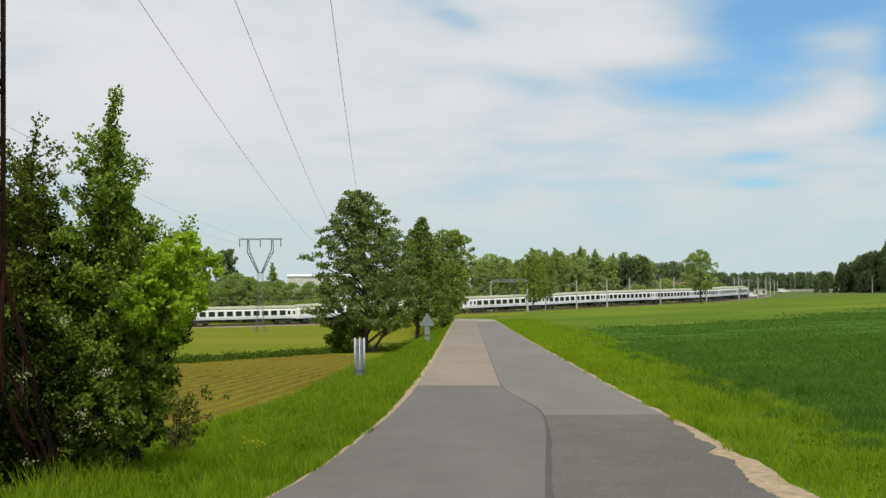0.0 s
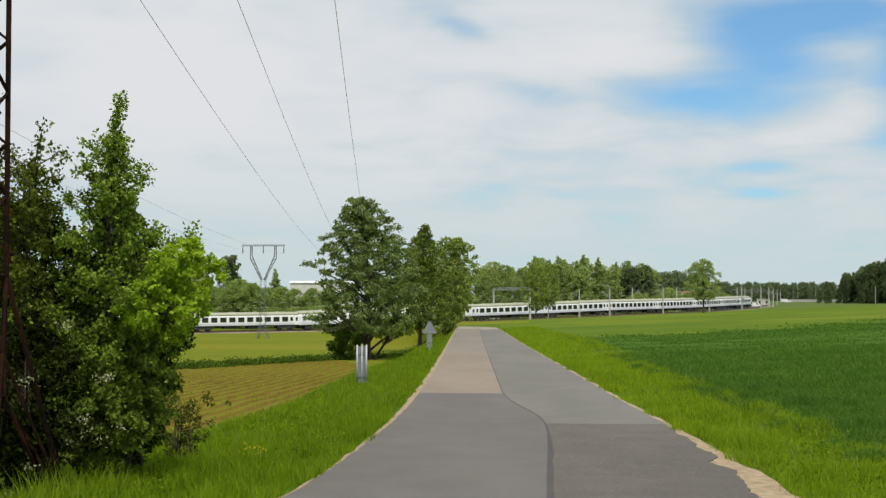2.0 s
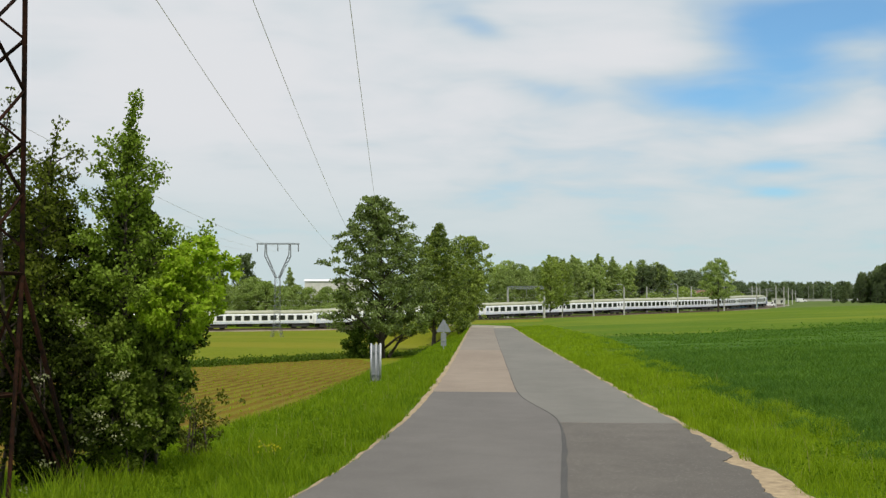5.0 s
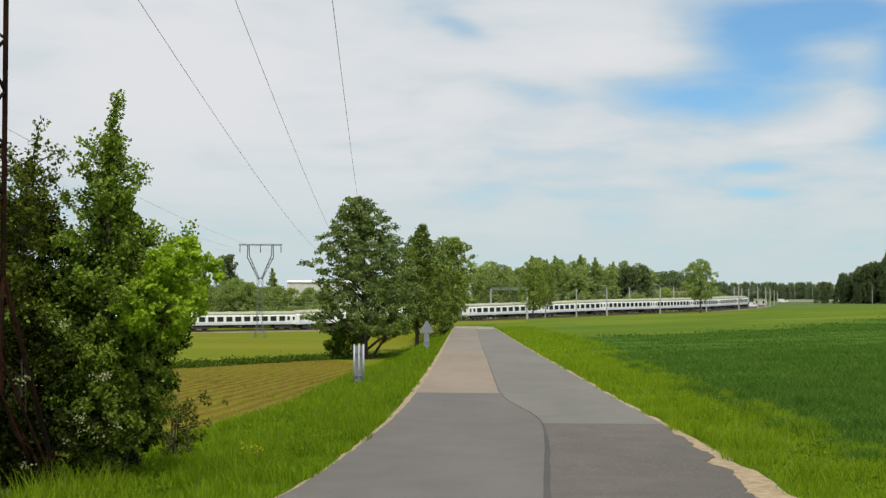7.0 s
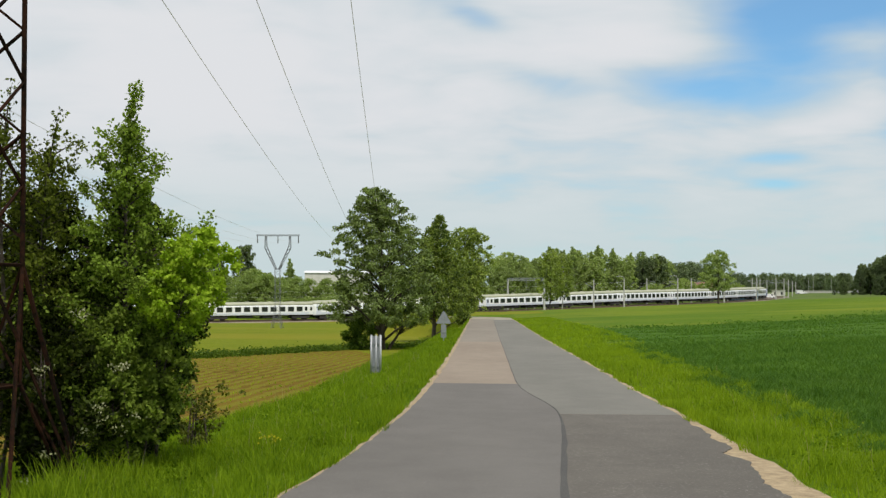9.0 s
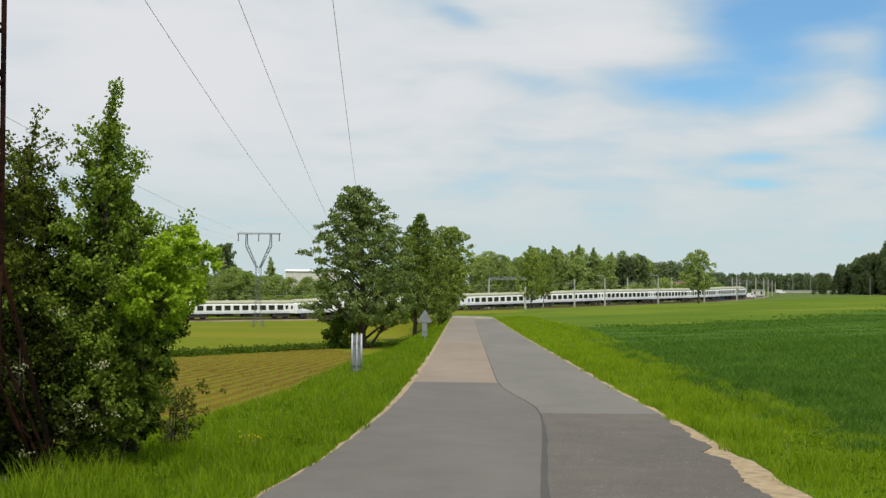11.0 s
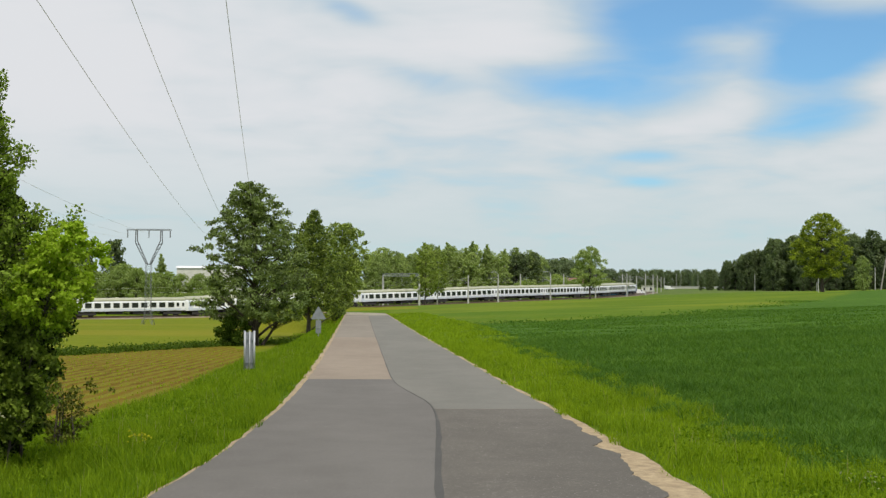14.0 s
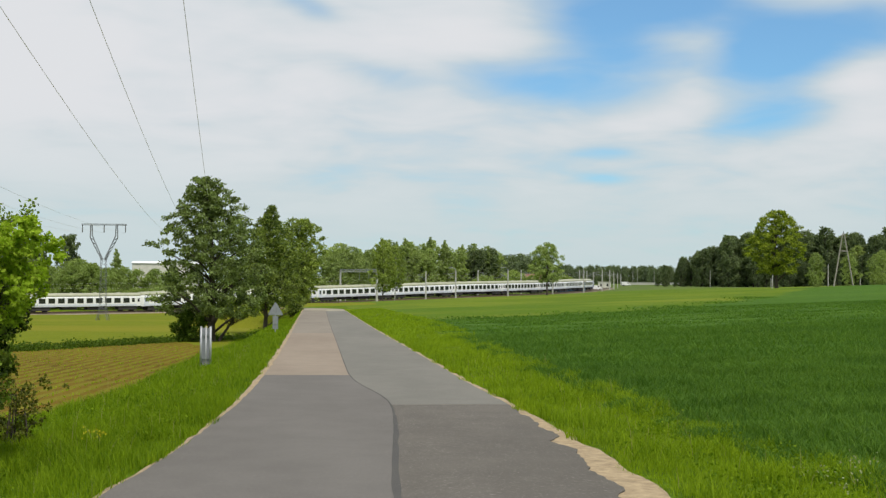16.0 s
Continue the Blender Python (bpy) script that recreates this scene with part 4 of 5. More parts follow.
# saplings beside the rusty pylon
SAP = "saplings by the pylon"
CROWN = (0.02, 0.08, 0.22, 0.60, 0.95, 1.0, 0.92, 0.80, 0.64, 0.26)     # leafy in the upper half alone
make_sapling("tall narrow leafy sapling beside the rusty pylon", at_land(-4.18, 13.9), 4.32, 0.92, (0.20, 0.46, 0.80, 1.0, 1.06, 0.96, 0.58, 0.50, 0.30, 0.10), 135, 27000, 0.046, M_SAPLING, 11, 0.24, 0.055)
make_sapling("olive-brown leafy sapling with a ragged top", at_land(-4.93, 13.5), 4.06, 0.40, (0.02, 0.08, 0.22, 0.60, 0.92, 0.88, 0.80, 0.92, 0.95, 0.62), 90, 9000, 0.046, M_HAWTHORN, 12, 0.20, 0.055)
make_sapling("thin olive-brown sapling growing through the pylon", at_land(-5.30, 13.3), 4.45, 0.50, CROWN, 55, 4800, 0.046, M_HAWTHORN, 18, 0.14, 0.055)
LOOSE = (0.26, 0.50, 0.80, 1.0, 0.97, 0.82, 0.55, 0.2)
make_tree("elder_shrub", "dense dark leafy shrub under the saplings", "shrub", at_land(-4.20, 14.6), 3.3, 0.04, 0.74, LOOSE, 280, 36000, 0.055, M_BUSH, M_BARK, 13, 0.03, stems=4, size=0.15, rough=0.4)
# leaves coloured near black to give the shade behind the pylon
make_tree("elder_shrub", "dense leafy shrub behind the pylon, leaf colour darkened for shade", "shrub", at_land(-5.22, 14.5), 3.4, 0.04, 0.95, LOOSE, 280, 34000, 0.055, M_SHADELEAF, M_BARK, 14, 0.03, stems=4, size=0.15, rough=0.4)
make_tree("elder_shrub", "flowering elder shrub at the foot of the saplings", "shrub", at_land(-4.06, 13.45), 1.8, 0.14, 0.50, LOOSE, 80, 5000, 0.055, M_ELDER, M_BARK, 19, 0.015, stems=4, size=0.2, rough=0.5)
make_tree("elder_shrub", "flowering elder shrub beside the pylon foot", "shrub", at_land(-4.42, 13.15), 1.6, 0.10, 0.45, LOOSE, 60, 2600, 0.06, M_SHADELEAF, M_BARK, 20, 0.02, stems=5, size=0.2, rough=0.5)
make_tree("elder_shrub", "loose mid-green leafy shrub leaning out over the verge", "shrub", at_land(-3.84, 13.7), 1.75, 0.22, 0.34, (0.4, 0.6, 0.85, 1.0, 1.0, 0.9, 0.6, 0.2), 80, 4600, 0.055, M_ELDER, M_BARK, 27, 0.014, (0.22, -0.10), stems=3, size=0.2, rough=0.55)
# added to darken the pylon's foot, its shade painted into the leaves
make_tree("elder_shrub", "dense leafy shrub added among the pylon legs, leaf colour darkened for shade", "shrub", at_land(-4.80, 13.25), 2.0, 0.06, 0.52, LOOSE, 90, 6500, 0.055, M_SHADELEAF, M_BARK, 25, 0.02, stems=4, size=0.18, rough=0.4)


def blossoms(shrub, seed, n, centre, spread):
    """Small pale flower heads scattered over a shrub."""
    r = np.random.default_rng(seed)
    heads = r.normal(size=(n, 3)) * spread + centre
    pts = heads[r.integers(0, n, n * 22)] + r.normal(size=(n * 22, 3)) * (0.05, 0.04, 0.028)
    v, f = leaves(r, pts, 0.032)
    part("blossoms", fast_mesh("blossoms", v, f, M_CREAM), M_CREAM, shrub, "small cream-white flower heads")


for ob in [o for o in scene.objects if o.name.startswith("elder_shrub")]:
    if "flowering" in ob["label"]:
        blossoms(ob, 40 + int(10 * abs(ob.location.x)), 6, (0.12, -0.42, 0.95), (0.28, 0.10, 0.34))
make_tree("maple_tree", "small maple with bright yellow-green leaves", "tree", at_land(-3.98, 14.1), 2.74, 0.60, 0.46, (0.7, 1.0, 1.0, 0.9, 0.75, 0.55, 0.2), 110, 9500, 0.052, M_BRIGHT, M_BARK, 15, 0.012, (0.93, -0.70), size=0.17, flat=0.5, rough=0.4)
make_tree("low_shrub", "low spiky brownish green shrub in the verge", "shrub", at_land(-3.76, 16.0), 0.86, 0.05, 0.45, VASE, 60, 1500, 0.046, M_TWIGGY, M_BARK, 17, 0.012, stems=9, size=0.17, rough=0.6)

# trees standing alone in the fields
make_tree("field_tree", "slender green tree standing alone in the field", "tree", at_land(52, 281.2), 12.0, 0.26, 3.8, DOME, 190, 12000, 0.28, M_HAZEWOOD, M_BARK, 21, 0.22, size=0.15)
make_tree("maple_tree", "round bright green tree standing alone in the field", "tree", at_land(77.8, 205.7), 13.3, 0.20, 4.55, (0.60, 0.86, 0.98, 1.0, 0.98, 0.92, 0.80, 0.60, 0.25), 300, 26000, 0.24, M_FIELDMAPLE, M_BARK, 22, 0.3, size=0.125, rough=0.24, flat=0.6)
make_tree("birch_tree", "thin birch in front of the railway", "tree", at_land(16.2, 319), 16.5, 0.20, 3.3, OVAL, 170, 9000, 0.32, M_BIRCH, M_BARK, 23, 0.16, size=0.16)
make_tree("birch_tree", "slim pale birch beside the railway", "tree", at_land(19.6, 324), 15.0, 0.26, 3.0, OVAL, 150, 7000, 0.32, M_BIRCH, M_BIRCHBARK, 24, 0.14, size=0.16)

# woods beyond the line: a few kinds, each repeated
WOODS = "trees of the woods"
kinds = {
    "broad": make_tree("wood_tree", "green broadleaf tree at the edge of the woods", "tree", at_land(4, 392), 16.5, 0.06, 4.3, OVAL, 150, 6800, 0.46, M_HAZEWOOD, M_BARK, 31, 0.22, group=WOODS, size=0.18, rough=0.4, shell=0.6),
    "tall": make_tree("wood_tree", "tall slim broadleaf tree in the woods", "tree", at_land(24, 402), 18.0, 0.22, 2.6, (0.5, 0.8, 0.95, 1.0, 0.9, 0.72, 0.5, 0.24, 0.06), 110, 4800, 0.44, M_HAZEWOOD, M_BIRCHBARK, 32, 0.2, group=WOODS, size=0.19, rough=0.45, shell=0.65),
    "willow": make_tree("willow_tree", "pale grey-green willow beyond the railway", "tree", at_land(-62, 350), 12.5, 0.02, 5.6, DOME, 130, 6500, 0.5, M_WILLOW, M_BARK, 33, 0.25, group=WOODS, size=0.17, rough=0.4),
    "pine": make_tree("pine_tree", "pine of the far woods, needle colour paled for haze", "tree", at_land(150, 1290), 17.5, 0.01, 5.8, (0.9, 1.0, 1.0, 0.9, 0.75, 0.5, 0.2), 80, 1900, 1.15, M_HAZEPINE, M_BARK, 34, 0.25, group=WOODS, size=0.28),
    "dark": make_tree("pine_tree", "tall dark pine of the close woods", "tree", at_land(150, 440), 18.0, 0.06, 4.4, (0.6, 0.85, 1.0, 0.98, 0.88, 0.66, 0.3), 110, 5600, 0.58, M_DARKPINE, M_BARK, 37, 0.25, group=WOODS, size=0.17, rough=0.35),
    "poplar": make_tree("poplar_tree", "dark tall tree behind the willows", "tree", at_land(-73, 373), 20.5, 0.1, 3.6, COLUMN, 100, 4600, 0.55, M_DARKPINE, M_BARK, 35, 0.25, group=WOODS, size=0.19, rough=0.35),
    "shrub": make_tree("thicket_shrub", "light green thicket shrub by the railway", "shrub", at_land(-38, 345), 6.0, 0.03, 3.8, DOME, 80, 3200, 0.42, M_WILLOW, M_BARK, 36, 0.1, group=WOODS, stems=3, size=0.19, rough=0.45),
}
rng = random.Random(5)


def plant(kind, a, b, n, low=0.85, high=1.1, depth=8.0, start=1.0):
    """A loose row of trees from a to b, growing from start times their size to the whole."""
    for k in range(n):
        u = (k + rng.uniform(0.1, 0.9)) / n
        x, y = a[0] + (b[0] - a[0]) * u + rng.uniform(-1, 1), a[1] + (b[1] - a[1]) * u + rng.uniform(-0.5, 1) * depth
        copy_thing(kinds[kind], at_land(x, y, rng.uniform(0, 360), 0.2, rng.uniform(low, high) * (start + (1 - start) * u)))


plant("broad", (-24, 385), (14, 392), 9, 0.85, 1.08)
plant("broad", (6, 396), (40, 412), 9, 0.95, 1.15)
plant("tall", (16, 398), (48, 418), 10, 0.9, 1.1)
plant("tall", (-2, 372), (26, 384), 7, 0.66, 0.84, 3)
plant("shrub", (-26, 372), (66, 432), 30, 0.7, 1.25)
plant("broad", (-30, 400), (60, 440), 14, 0.95, 1.1)
plant("broad", (44, 430), (64, 445), 5, 0.85, 1.02)
plant("dark", (54, 432), (62, 436), 3, 0.80, 0.92)
plant("shrub", (60, 440), (96, 480), 10, 0.9, 1.4)
plant("pine", (84, 730), (134, 745), 16, 0.9, 1.05, 20)
plant("pine", (90, 760), (138, 775), 14, 0.95, 1.1, 20)
plant("pine", (225, 1250), (560, 1300), 60, 0.85, 1.15, 40)
plant("pine", (230, 1290), (560, 1330), 50, 0.95, 1.2, 40)
plant("pine", (240, 900), (420, 960), 20, 0.5, 0.75, 40)
plant("dark", (124, 456), (133, 448), 4, 0.25, 0.36)
plant("dark", (129, 448), (152, 432), 13, 1.0, 1.15, start=0.42)
plant("dark", (143, 432), (240, 372), 41, 0.95, 1.15)
plant("dark", (133, 430), (238, 362), 32, 0.5, 0.8, start=0.7)
plant("broad", (160, 425), (240, 372), 8, 0.85, 1.0)
plant("dark", (160, 455), (250, 395), 20, 1.0, 1.12)
plant("dark", (134, 452), (162, 434), 14, 1.08, 1.2, 4, 0.5)
plant("dark", (139, 442), (154, 427), 7, 0.95, 1.12, start=0.7)
for x, y, turn, big in ((91.5, 222, 10, 0.40), (109, 247, 80, 0.42), (115.5, 246, 150, 0.44), (131, 283, 200, 0.47), (147, 280, 260, 0.45)):
    copy_thing(kinds["broad"], at_land(x, y, turn, 0.2, big))
plant("willow", (-150, 335), (-58, 346), 14, 0.9, 1.15)
plant("willow", (-135, 350), (-60, 358), 10, 1.0, 1.2)
plant("shrub", (-56, 345), (-16, 355), 14, 0.9, 1.15)
plant("willow", (-60, 354), (-40, 357), 5, 0.86, 0.98, 3)
copy_thing(kinds["tall"], at_land(-57.6, 362, 30, 0.2, 0.95))
plant("poplar", (-130, 372), (-82, 376), 6, 0.75, 0.9)
plant("shrub", (-150, 328), (-18, 352), 26, 0.8, 1.05)
plant("broad", (-260, 340), (-120, 350), 16, 0.9, 1.15)
for m in (at_land(-84, 372, 20, 0, 1.08), at_land(-81, 375, 70, 0, 1.0), at_land(-72.5, 374, 90, 0, 1.03)):
    copy_thing(kinds["poplar"], m)


# ---------------------------------------------------------------- roadside things
def make_marker(x, y):
    """Back of a marker board on two metal posts."""
    m = thing("marker_post", "grey metal marker board seen from behind on posts", "road marker", at_land(x, y, 4))
    part("board", Shape().box((-0.10, -0.012, 0.05), (0.10, 0.012, 0.985)), M_GREYPAINT, m, "dark grey back of the board")
    for k, (x, r) in enumerate(((-0.118, 0.026), (0.004, 0.020), (0.118, 0.030))):
        tube = part("post" if k == 1 else "rail", Shape().tube([(x, -0.035, -0.35 if k == 1 else 0.0), (x, -0.035, 1.0)], r, 10), M_BRIGHTSTEEL, m, "bright galvanised tube", flat=False)
        part("cap", Shape().tube([(x, -0.035, 1.0), (x, -0.035, 1.025)], [r * 1.1, r * 0.7], 10), M_BRIGHTSTEEL, tube)
    for z in (0.22, 0.80):
        part("clamp", Shape().box((-0.135, -0.05, z - 0.02), (0.135, -0.014, z + 0.02)), M_GREYPAINT, m)
    return m


make_marker(-2.86, 32.2)


def make_sign(x, y):
    m = thing("warning_sign", "grey back of a triangular warning sign above a board", "road sign", at_land(x, y, 3, -0.22))
    part("post", Shape().tube([(0, 0.03, -0.9), (0, 0.03, 1.62)], 0.035, 8), M_GALV, m)
    a, h = 0.45, 0.78
    tri = [(-a, 0.90), (-a + 0.05, 0.85), (a - 0.05, 0.85), (a, 0.90), (0.05, 0.88 + h - 0.06), (-0.05, 0.88 + h - 0.06)]
    part("plate", Shape().sweep(tri, [[(px, y0, pz) for px, pz in tri] for y0 in (-0.012, 0.006)]), M_GREYPAINT, m, "grey back of a triangular plate")
    part("board", Shape().box((-0.16, -0.015, 0.0), (0.16, 0.01, 0.80)), M_GREYPAINT, m, "grey back of a narrow board")
    for z in (0.35,):
        part("clamp", Shape().box((-0.12, -0.06, z - 0.02), (0.12, -0.012, z + 0.02)), M_GALV, m)
    return m


make_sign(-2.62, 76.3)

# crossing signal by the bend
sg = thing("signal_post", "slim pale post with a round signal head", "signal", at_land(-6.9, 300))
part("post", Shape().tube([(0, 0, -0.3), (0, 0, 4.2)], 0.09, 8), M_CONCRETE, sg)
part("signal_head", Shape().tube([(0, -0.12, 3.9), (0, 0.1, 3.9)], 0.38, 14), M_GREYPAINT, sg)

# A-shaped wooden pole
ap = thing("wooden_a_pole", "weathered wooden A-frame utility pole in the field", "utility pole", at_land(81.5, 187))
for s in (-1, 1):
    part("leg", Shape().tube([(s * 1.65, 0, -0.5), (s * 0.12, 0, 8.2)], [0.115, 0.085], 8), M_POLEWOOD, ap)
part("cross_bar", Shape().box((-0.55, -0.06, 5.4), (0.55, 0.06, 5.56)), M_POLEWOOD, ap)
part("insulator", Shape().tube([(0, 0, 8.1), (0, 0, 8.6)], 0.06, 6), M_GLASSINS, ap)


def make_pole(x, y, h, mat, r=0.09):
    p = thing("utility_pole", "plain slender pole at the edge of the field", "pole", at_land(x, y), "field poles")
    part("shaft", Shape().tube([(0, 0, -0.4), (0, 0, h)], [r, r * 0.75], 8), mat, p)
    part("cap", Shape().tube([(0, 0, h), (0, 0, h + 0.12)], [r, r * 0.5], 8), M_GALV, p)


for x, y, h in ((128.6, 400, 5.5), (84.3, 225, 3.4), (95.5, 226, 4.2), (224, 768, 9), (238, 868, 10), (205, 800, 9), (262, 820, 9), (182, 700, 9), (112, 300, 2.0), (118, 262, 1.4)):
    make_pole(x, y, h, M_CONCRETE)


# ---------------------------------------------------------------- buildings and vehicles far off
def make_house(x, y, turn, w, d, h, roof, wall_mat, roof_mat, label, cols=4, sink=0.3):
    b = thing("building", label, "building", at_land(x, y, turn, sink))
    part("wall", Shape().box((-w / 2, -d / 2, 0), (w / 2, d / 2, h)), wall_mat, b)
    e = 0.4
    if roof > 0.5:
        part("roof", Shape().add([(-w / 2 - e, -d / 2 - e, h), (w / 2 + e, -d / 2 - e, h), (w / 2 + e, d / 2 + e, h), (-w / 2 - e, d / 2 + e, h), (-w / 2 - e, 0, h + roof), (w / 2 + e, 0, h + roof)],
                                 [(0, 1, 5, 4), (2, 3, 4, 5), (0, 4, 3), (1, 2, 5), (0, 3, 2, 1)]), roof_mat, b)
    else:
        part("roof", Shape().box((-w / 2 - e, -d / 2 - e, h), (w / 2 + e, d / 2 + e, h + roof)), roof_mat, b)
    for k in range(cols):
        cx_ = -w / 2 + w * (k + 0.5) / cols
        wd = part("window", Shape().box((cx_ - 0.5, -d / 2 - 0.05, 1.2), (cx_ + 0.5, -d / 2 + 0.02, 2.6)), M_WINDOW, b)
        part("sill", Shape().box((cx_ - 0.6, -d / 2 - 0.15, 1.1), (cx_ + 0.6, -d / 2, 1.2)), wall_mat, wd)
    return b


make_house(80, 468, -14, 9, 7, 4.6, 2.0, M_PLASTER, M_REDROOF, "small pale railway building with a brown roof", 3)
make_house(96, 470, -14, 11, 6, 4.4, 0.3, M_BLUESHED, M_ROOF, "low dark blue shed beside the railway", 3)
make_house(41, 428, -20, 6, 4, 3.0, 0.3, M_BLUESHED, M_ROOF, "small blue shed among the trees", 1)
make_house(-56.5, 470, 4, 24, 12, 8.1 - land1(-56.5, 470), 0.9, M_PLASTER, M_WHITEWALL, "long pale hall with a white roof behind the trees", 9)
make_house(160.5, 690, -15, 7, 5, 3.6, 0.3, M_PLASTER, M_ROOF, "small flat-roofed pale hut", 2)
wall = thing("platform", "long pale concrete railway platform edge", "platform", at_land(196, 700, -12))
part("slab", Shape().box((-22, -2, -0.5), (24, 2, 1.1)), M_CONCRETE, wall)
part("edge", Shape().box((-22, -2.15, 1.1), (24, 2.0, 1.25)), M_CONCRETE, wall)


def make_van(x, y, turn):
    v = thing("van", "white delivery van parked far off", "van", at_land(x, y, turn), "parked vans")
    side = [(-2.6, 0.35), (2.7, 0.35), (2.75, 1.1), (1.9, 1.3), (1.35, 2.1), (-2.5, 2.3), (-2.65, 1.9)]
    part("body", Shape().sweep(side, [[(a, s, b) for a, b in side] for s in (-0.95, 0.95)]), M_WHITEWALL, v)
    for s in (-0.96, 0.96):
        part("window", Shape().box((0.7, s - 0.02, 1.35), (1.45, s + 0.02, 1.95)), M_WINDOW, v)
        for a in (-1.6, 1.8):
            part("wheel", Shape().tube([(a, s - 0.1, 0.35), (a, s + 0.1, 0.35)], 0.35, 12), M_UNDER, v)


make_van(171.3, 684, 5)
make_van(196.4, 668, 170)
make_van(126, 560, 10)


# ---------------------------------------------------------------- grass and crops
def scatter(rng, x0, x1, y0, y1, per_m2, keep):
    n = int((x1 - x0) * (y1 - y0) * per_m2)
    x, y = rng.uniform(x0, x1, n), rng.uniform(y0, y1, n)
    m = keep(x, y)
    x, y = x[m], y[m]
    return np.stack([x, y, land(x, y) - 0.02], 1)


def grass(name, label, mat, seed, runs, keep, high, wide, lean=0.4, category="grass", rows=0.0):
    r = np.random.default_rng(seed)
    vs, fs, n = [], [], 0
    for x0, x1, y0, y1, dens, grow, tall in runs:
        p = scatter(r, x0, x1, y0, y1, dens, keep)
        tuft = 0.75 + 0.35 * np.sin(p[:, 0] * 5.1 + p[:, 1] * 3.7) * np.sin(p[:, 1] * 4.3 - p[:, 0] * 2.9) + 0.5 * np.sin(p[:, 0] * 2.3 + 1.7 * np.sin(p[:, 1] * 1.3)) * np.sin(p[:, 1] * 1.9 + p[:, 0])
        if rows:
            # drilled in rows along the lane, with sunken streaks across them
            streak = np.sin(p[:, 1] * 2.6 + 0.5 * p[:, 0] + 1.3 * np.sin(p[:, 0] * 0.8)) * np.sin(p[:, 1] * 0.9 - 0.3 * p[:, 0])
            tuft = 0.95 + 0.34 * streak + 0.16 * np.sin(2 * math.pi * (p[:, 0] - 0.02 * p[:, 1] + 0.05 * np.sin(p[:, 1] * 0.9)) / rows) + 0.35 * (tuft - 0.75)
        h = high * tall * r.uniform(0.45, 1.15, len(p)) * np.clip(tuft, 0.4, 1.45)
        v, f = blades(r, p, h, np.full(len(p), wide * grow), lean)
        vs.append(v), fs.append(f + n)
        n += len(v)
    ob = new(name, fast_mesh(name, np.concatenate(vs), np.concatenate(fs), mat))
    return tagged(ob, label, category, kind="stuff")


edge_noise = lambda y: 0.10 * np.sin(y * 2.1) + 0.07 * np.sin(y * 5.3 + 1)
keep_left = lambda x, y: (x < left_edge(y) - 0.03 - 0.11 * smooth(13, 22, y) + 0.6 * edge_noise(y)) & (x > tilled_side(y) - 0.3 + 2 * edge_noise(y))
grass("verge_grass", "lush green long grass on the roadside bank", M_GRASS, 51,
      [(-7, -1.0, -6, 7, 260, 1.2, 0.9), (-7, -1.0, 7, 20, 1100, 0.75, 1.0), (-6, -1.0, 20, 45, 480, 1.2, 1.0), (-7.5, -0.9, 45, 110, 110, 2.6, 0.8), (-9, -1.2, 110, 160, 30, 5.0, 0.6)], keep_left, 0.21, 0.011, 0.65)
keep_right = lambda x, y: (x > right_edge(y) + 0.09 + 0.9 * edge_noise(y)) & (x < cereal_side(y) + 0.2 + 0.5 * smooth(38, 50, y) - 0.9 * edge_noise(y))
grass("verge_grass", "yellow-green fresh grass beside the lane", M_GRASS_R, 52,
      [(2.0, 6.6, -6, 7, 260, 1.2, 0.9), (2.5, 6.6, 7, 22, 1100, 0.75, 1.0), (2.5, 6.6, 22, 45, 480, 1.2, 1.0), (2.5, 8, 45, 82, 120, 2.6, 0.8), (2.3, 6.6, 82, 132, 45, 4.0, 0.7)], keep_right, 0.19, 0.011, 0.65)
keep_crop = lambda x, y: (x > cereal_side(y) - 0.3 + 1.4 * edge_noise(y)) & (y < cereal_end(x)) & (x < np.maximum(0.55 * y + 3, 10))
grass("young_cereal", "dense dark green young cereal crop", M_WHEAT, 53,
      [(3.9, 10, -6, 9, 260, 1.5, 1.0), (3.9, 16, 9, 26, 1050, 0.95, 1.0), (3.9, 27, 26, 45, 330, 1.5, 1.0), (4.4, 48, 45, 82, 75, 3.0, 0.55)], keep_crop, 0.155, 0.013, 1.1, "crop", 0.55)
grass("tall_grass", "tall green grass in front of the shrubs", M_GRASS_R, 56, [(-4.5, -3.0, 10.6, 13.0, 420, 0.8, 1.0), (-4.3, -2.9, 13.0, 16.2, 300, 0.8, 0.7)], lambda x, y: (x < -3.05 + 0.3 * np.sin(y * 3)) & (x > -0.46 * y), 0.42, 0.011, 0.55)
grass("verge_stalks", "pale dry grass stalks in the verge", M_DRY, 55, [(-6, -1.5, 8, 40, 5, 0.5, 1.0), (2.9, 6, 8, 30, 4, 0.5, 1.0)], lambda x, y: keep_left(x, y) | keep_right(x, y), 0.42, 0.01)

# weeds along field edges
r = np.random.default_rng(61)


def weeds(name, label, places, spread, count, leaf, mat):
    c = np.array(places)
    k = r.integers(0, len(c), count)
    p = c[k] + r.normal(size=(count, 3)) * spread
    p[:, 2] = np.maximum(p[:, 2], land(p[:, 0], p[:, 1]) + 0.02)
    v, f = leaves(r, p, leaf)
    return tagged(new(name, fast_mesh(name, v, f, mat)), label, "weeds", kind="stuff")


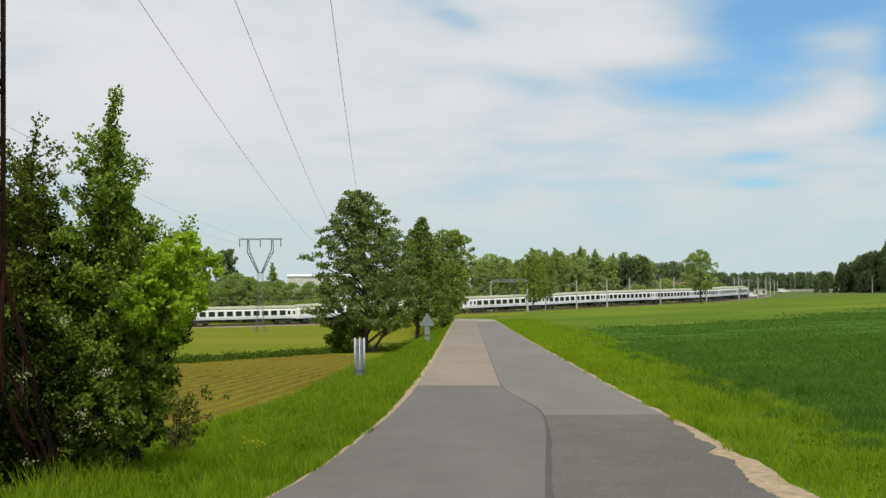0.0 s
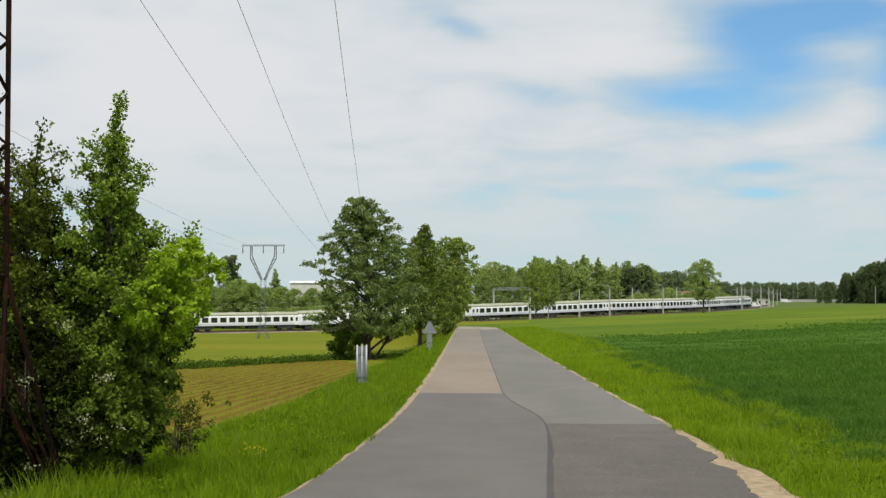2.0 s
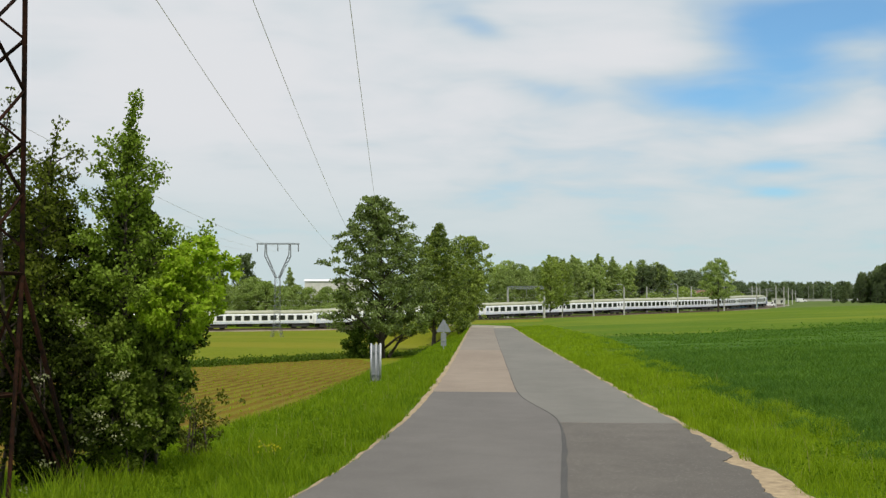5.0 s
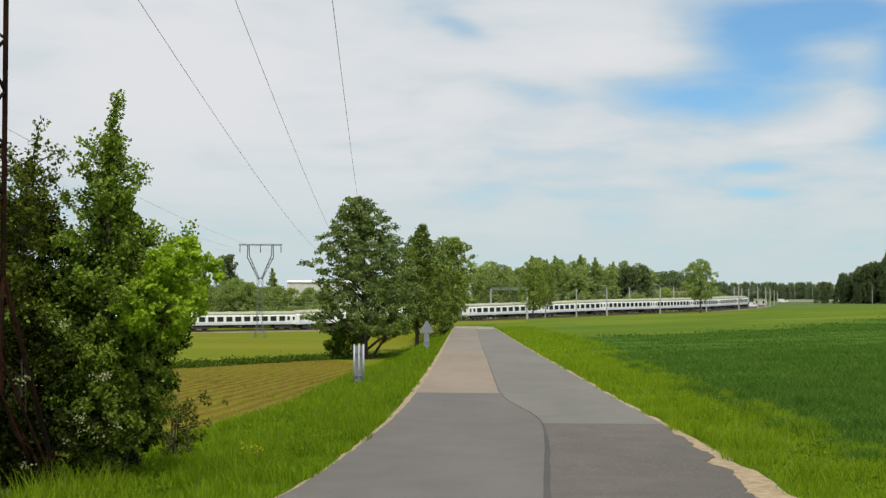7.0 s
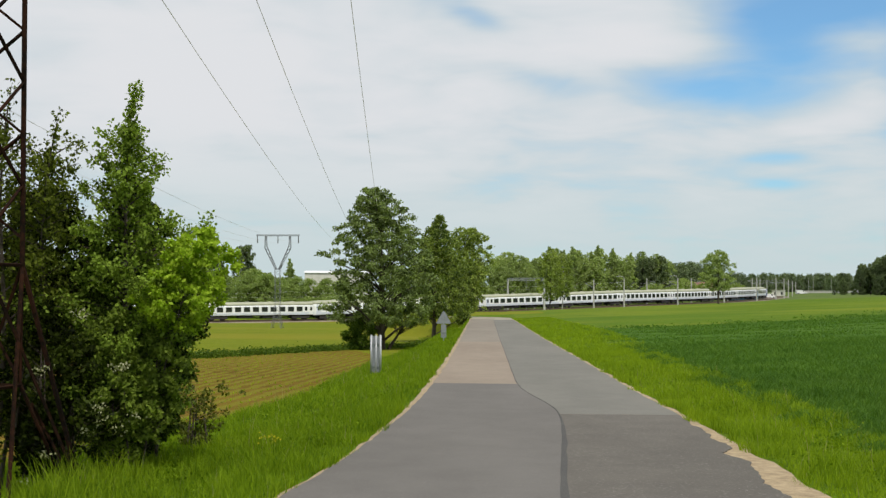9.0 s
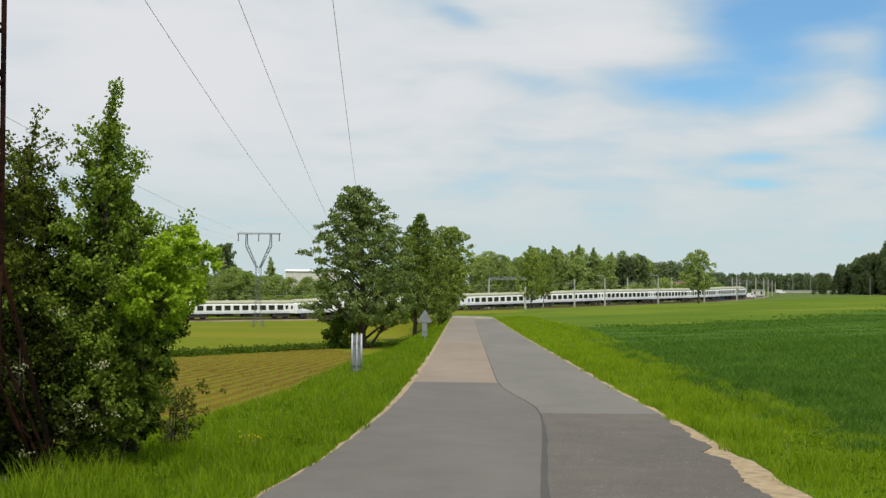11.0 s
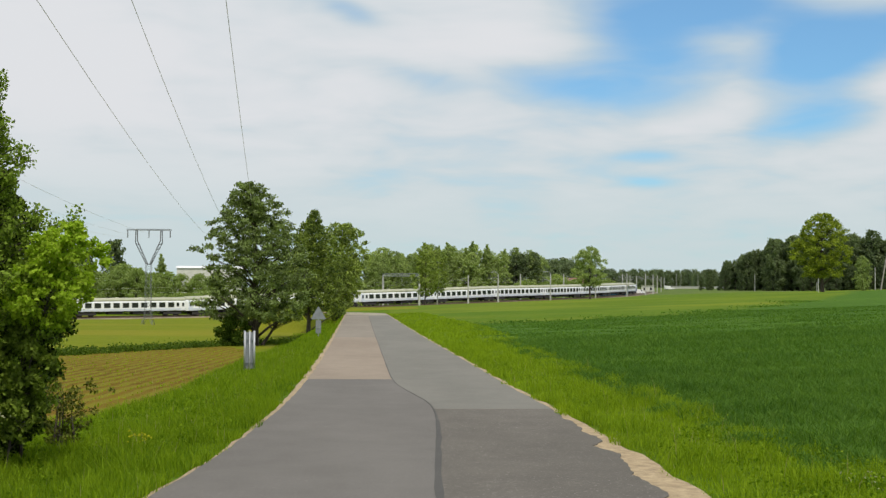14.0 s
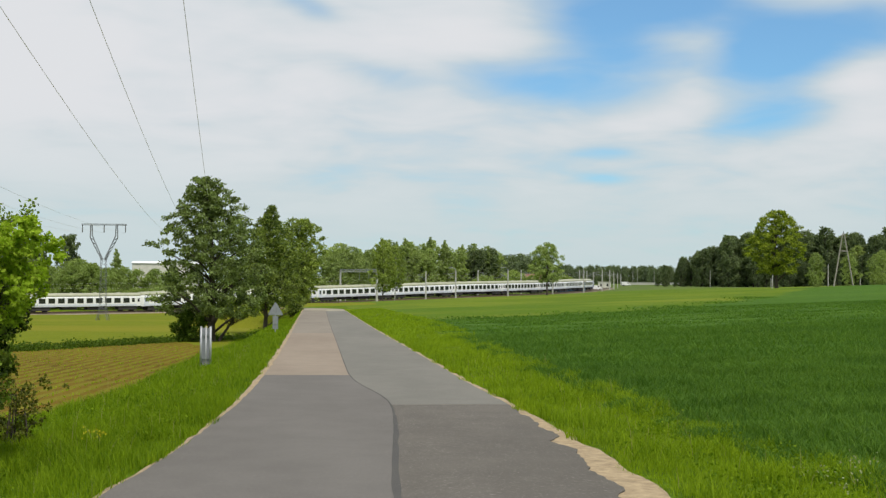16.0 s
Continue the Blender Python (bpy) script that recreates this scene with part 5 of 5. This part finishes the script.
hx = np.concatenate([np.linspace(-50, -18, 70), np.linspace(-18, -10.2, 130), np.linspace(-10.2, -4.6, 60)])
hy = np.interp(hx, (-50, -19, -16.6, -13.4, -10.2, -4.6), (51, 68, 74, 87, 98, 106)) + 0.5 + np.sin(hx * 2.8) * 0.5
weeds("hedge_row", "low dark green hedge of weeds between the fields", np.stack([hx, hy, land(hx, hy) + 0.16 + 0.10 * np.sin(hx * 5.7)], 1), (0.4, 0.6, 0.11), 15000, 0.15, M_HEDGE)
wx = np.concatenate([r.normal(c, 0.9, 8) for c in (9.5, 16, 21.5, 24, 31, 38, 40)])
wy = cereal_end(wx) + r.normal(0, 0.7, len(wx))
weeds("field_edge_weeds", "dark tufts of weeds along the edge of the crop", np.stack([wx, wy, land(wx, wy) + 0.06], 1), (1.1, 0.5, 0.04), 2600, 0.11, M_WHEAT)

# broad-leaved plants among the grass
bx, by = np.concatenate([r.uniform(2.9, 6.2, 150), r.uniform(-4.2, -1.3, 130)]), np.concatenate([8 + 22 * r.uniform(0, 1, 150) ** 1.5, 9 + 22 * r.uniform(0, 1, 130) ** 1.3])
ok = (by > 0) & ((bx > right_edge(by) + 0.4) | (bx < left_edge(by) - 0.35)) & (bx < cereal_side(by)) & (bx > tilled_side(by))
weeds("verge_weeds", "low broad-leaved weeds among the verge grass", np.stack([bx, by, land(bx, by) + 0.08], 1)[ok], (0.09, 0.12, 0.05), 9000, 0.034, M_GRASS_R)
weeds("verge_weeds", "low dark green clover patches in the verge grass", np.stack([bx + 0.3, by + 0.7, land(bx + 0.3, by + 0.7) + 0.05], 1)[ok & ((bx > 0) | (bx + 0.3 < left_edge(by + 0.7) - 0.5))], (0.16, 0.2, 0.04), 6000, 0.035, M_GRASS)

fx, fy = r.uniform(3.7, 4.6, 16), r.uniform(8.7, 10.0, 16)
weeds("verge_flowers", "tiny pale yellow flower heads among the grass", np.stack([fx, fy, land(fx, fy) + 0.24], 1), (0.03, 0.03, 0.03), 110, 0.022, M_CREAM)

# yellow flowers in the verge
fl = thing("yellow_flowers", "small clump of yellow flowers in the grass", "flowers", at_land(-2.25, 13.0))
v, f = blades(r, r.normal(size=(70, 3)) * (0.10, 0.10, 0.0), r.uniform(0.2, 0.38, 70), np.full(70, 0.01), 0.4)
part("tuft", fast_mesh("tuft", v, f, M_GRASS), M_GRASS, fl)
v, f = leaves(r, np.zeros((7, 3)) + r.normal(size=(7, 3)) * 0.003, 0.019, -0.6)
flower = fast_mesh("flower", v, f, M_YELLOW)
for k in range(22):
    q = r.normal(size=3) * (0.065, 0.09, 0.035) + (0, 0, 0.29)
    part("flower", flower, M_YELLOW, fl, at=Matrix.Translation(q.tolist()) @ Matrix.Rotation(k * 2.4, 4, "Z"))

# young plants standing in rows on the tilled soil
n = 5000
ux, uy = r.uniform(-24, -4.5, n), 24 + 60 * r.uniform(0, 1, n) ** 1.4
c15, s15 = math.cos(radians(1.5)), math.sin(radians(1.5))
u, w_ = ux * c15 - uy * s15, ux * s15 + uy * c15
u = np.round(u / 0.628) * 0.628 + r.normal(0, 0.07, n)
ux, uy = u * c15 + w_ * s15, -u * s15 + w_ * c15
m = (ux < tilled_side(uy) - 0.2) & (uy > 18) & (uy < tilled_end(ux) - 1)
p = np.stack([ux, uy, land(ux, uy) + 0.03], 1)[m]
v, f = blades(r, p, r.uniform(0.03, 0.08, len(p)), np.full(len(p), 0.04), 0.9)
tagged(new("seedlings", fast_mesh("seedlings", v, f, M_GRASS_R)), "rows of small green seedlings on brown soil", "crop", kind="stuff")
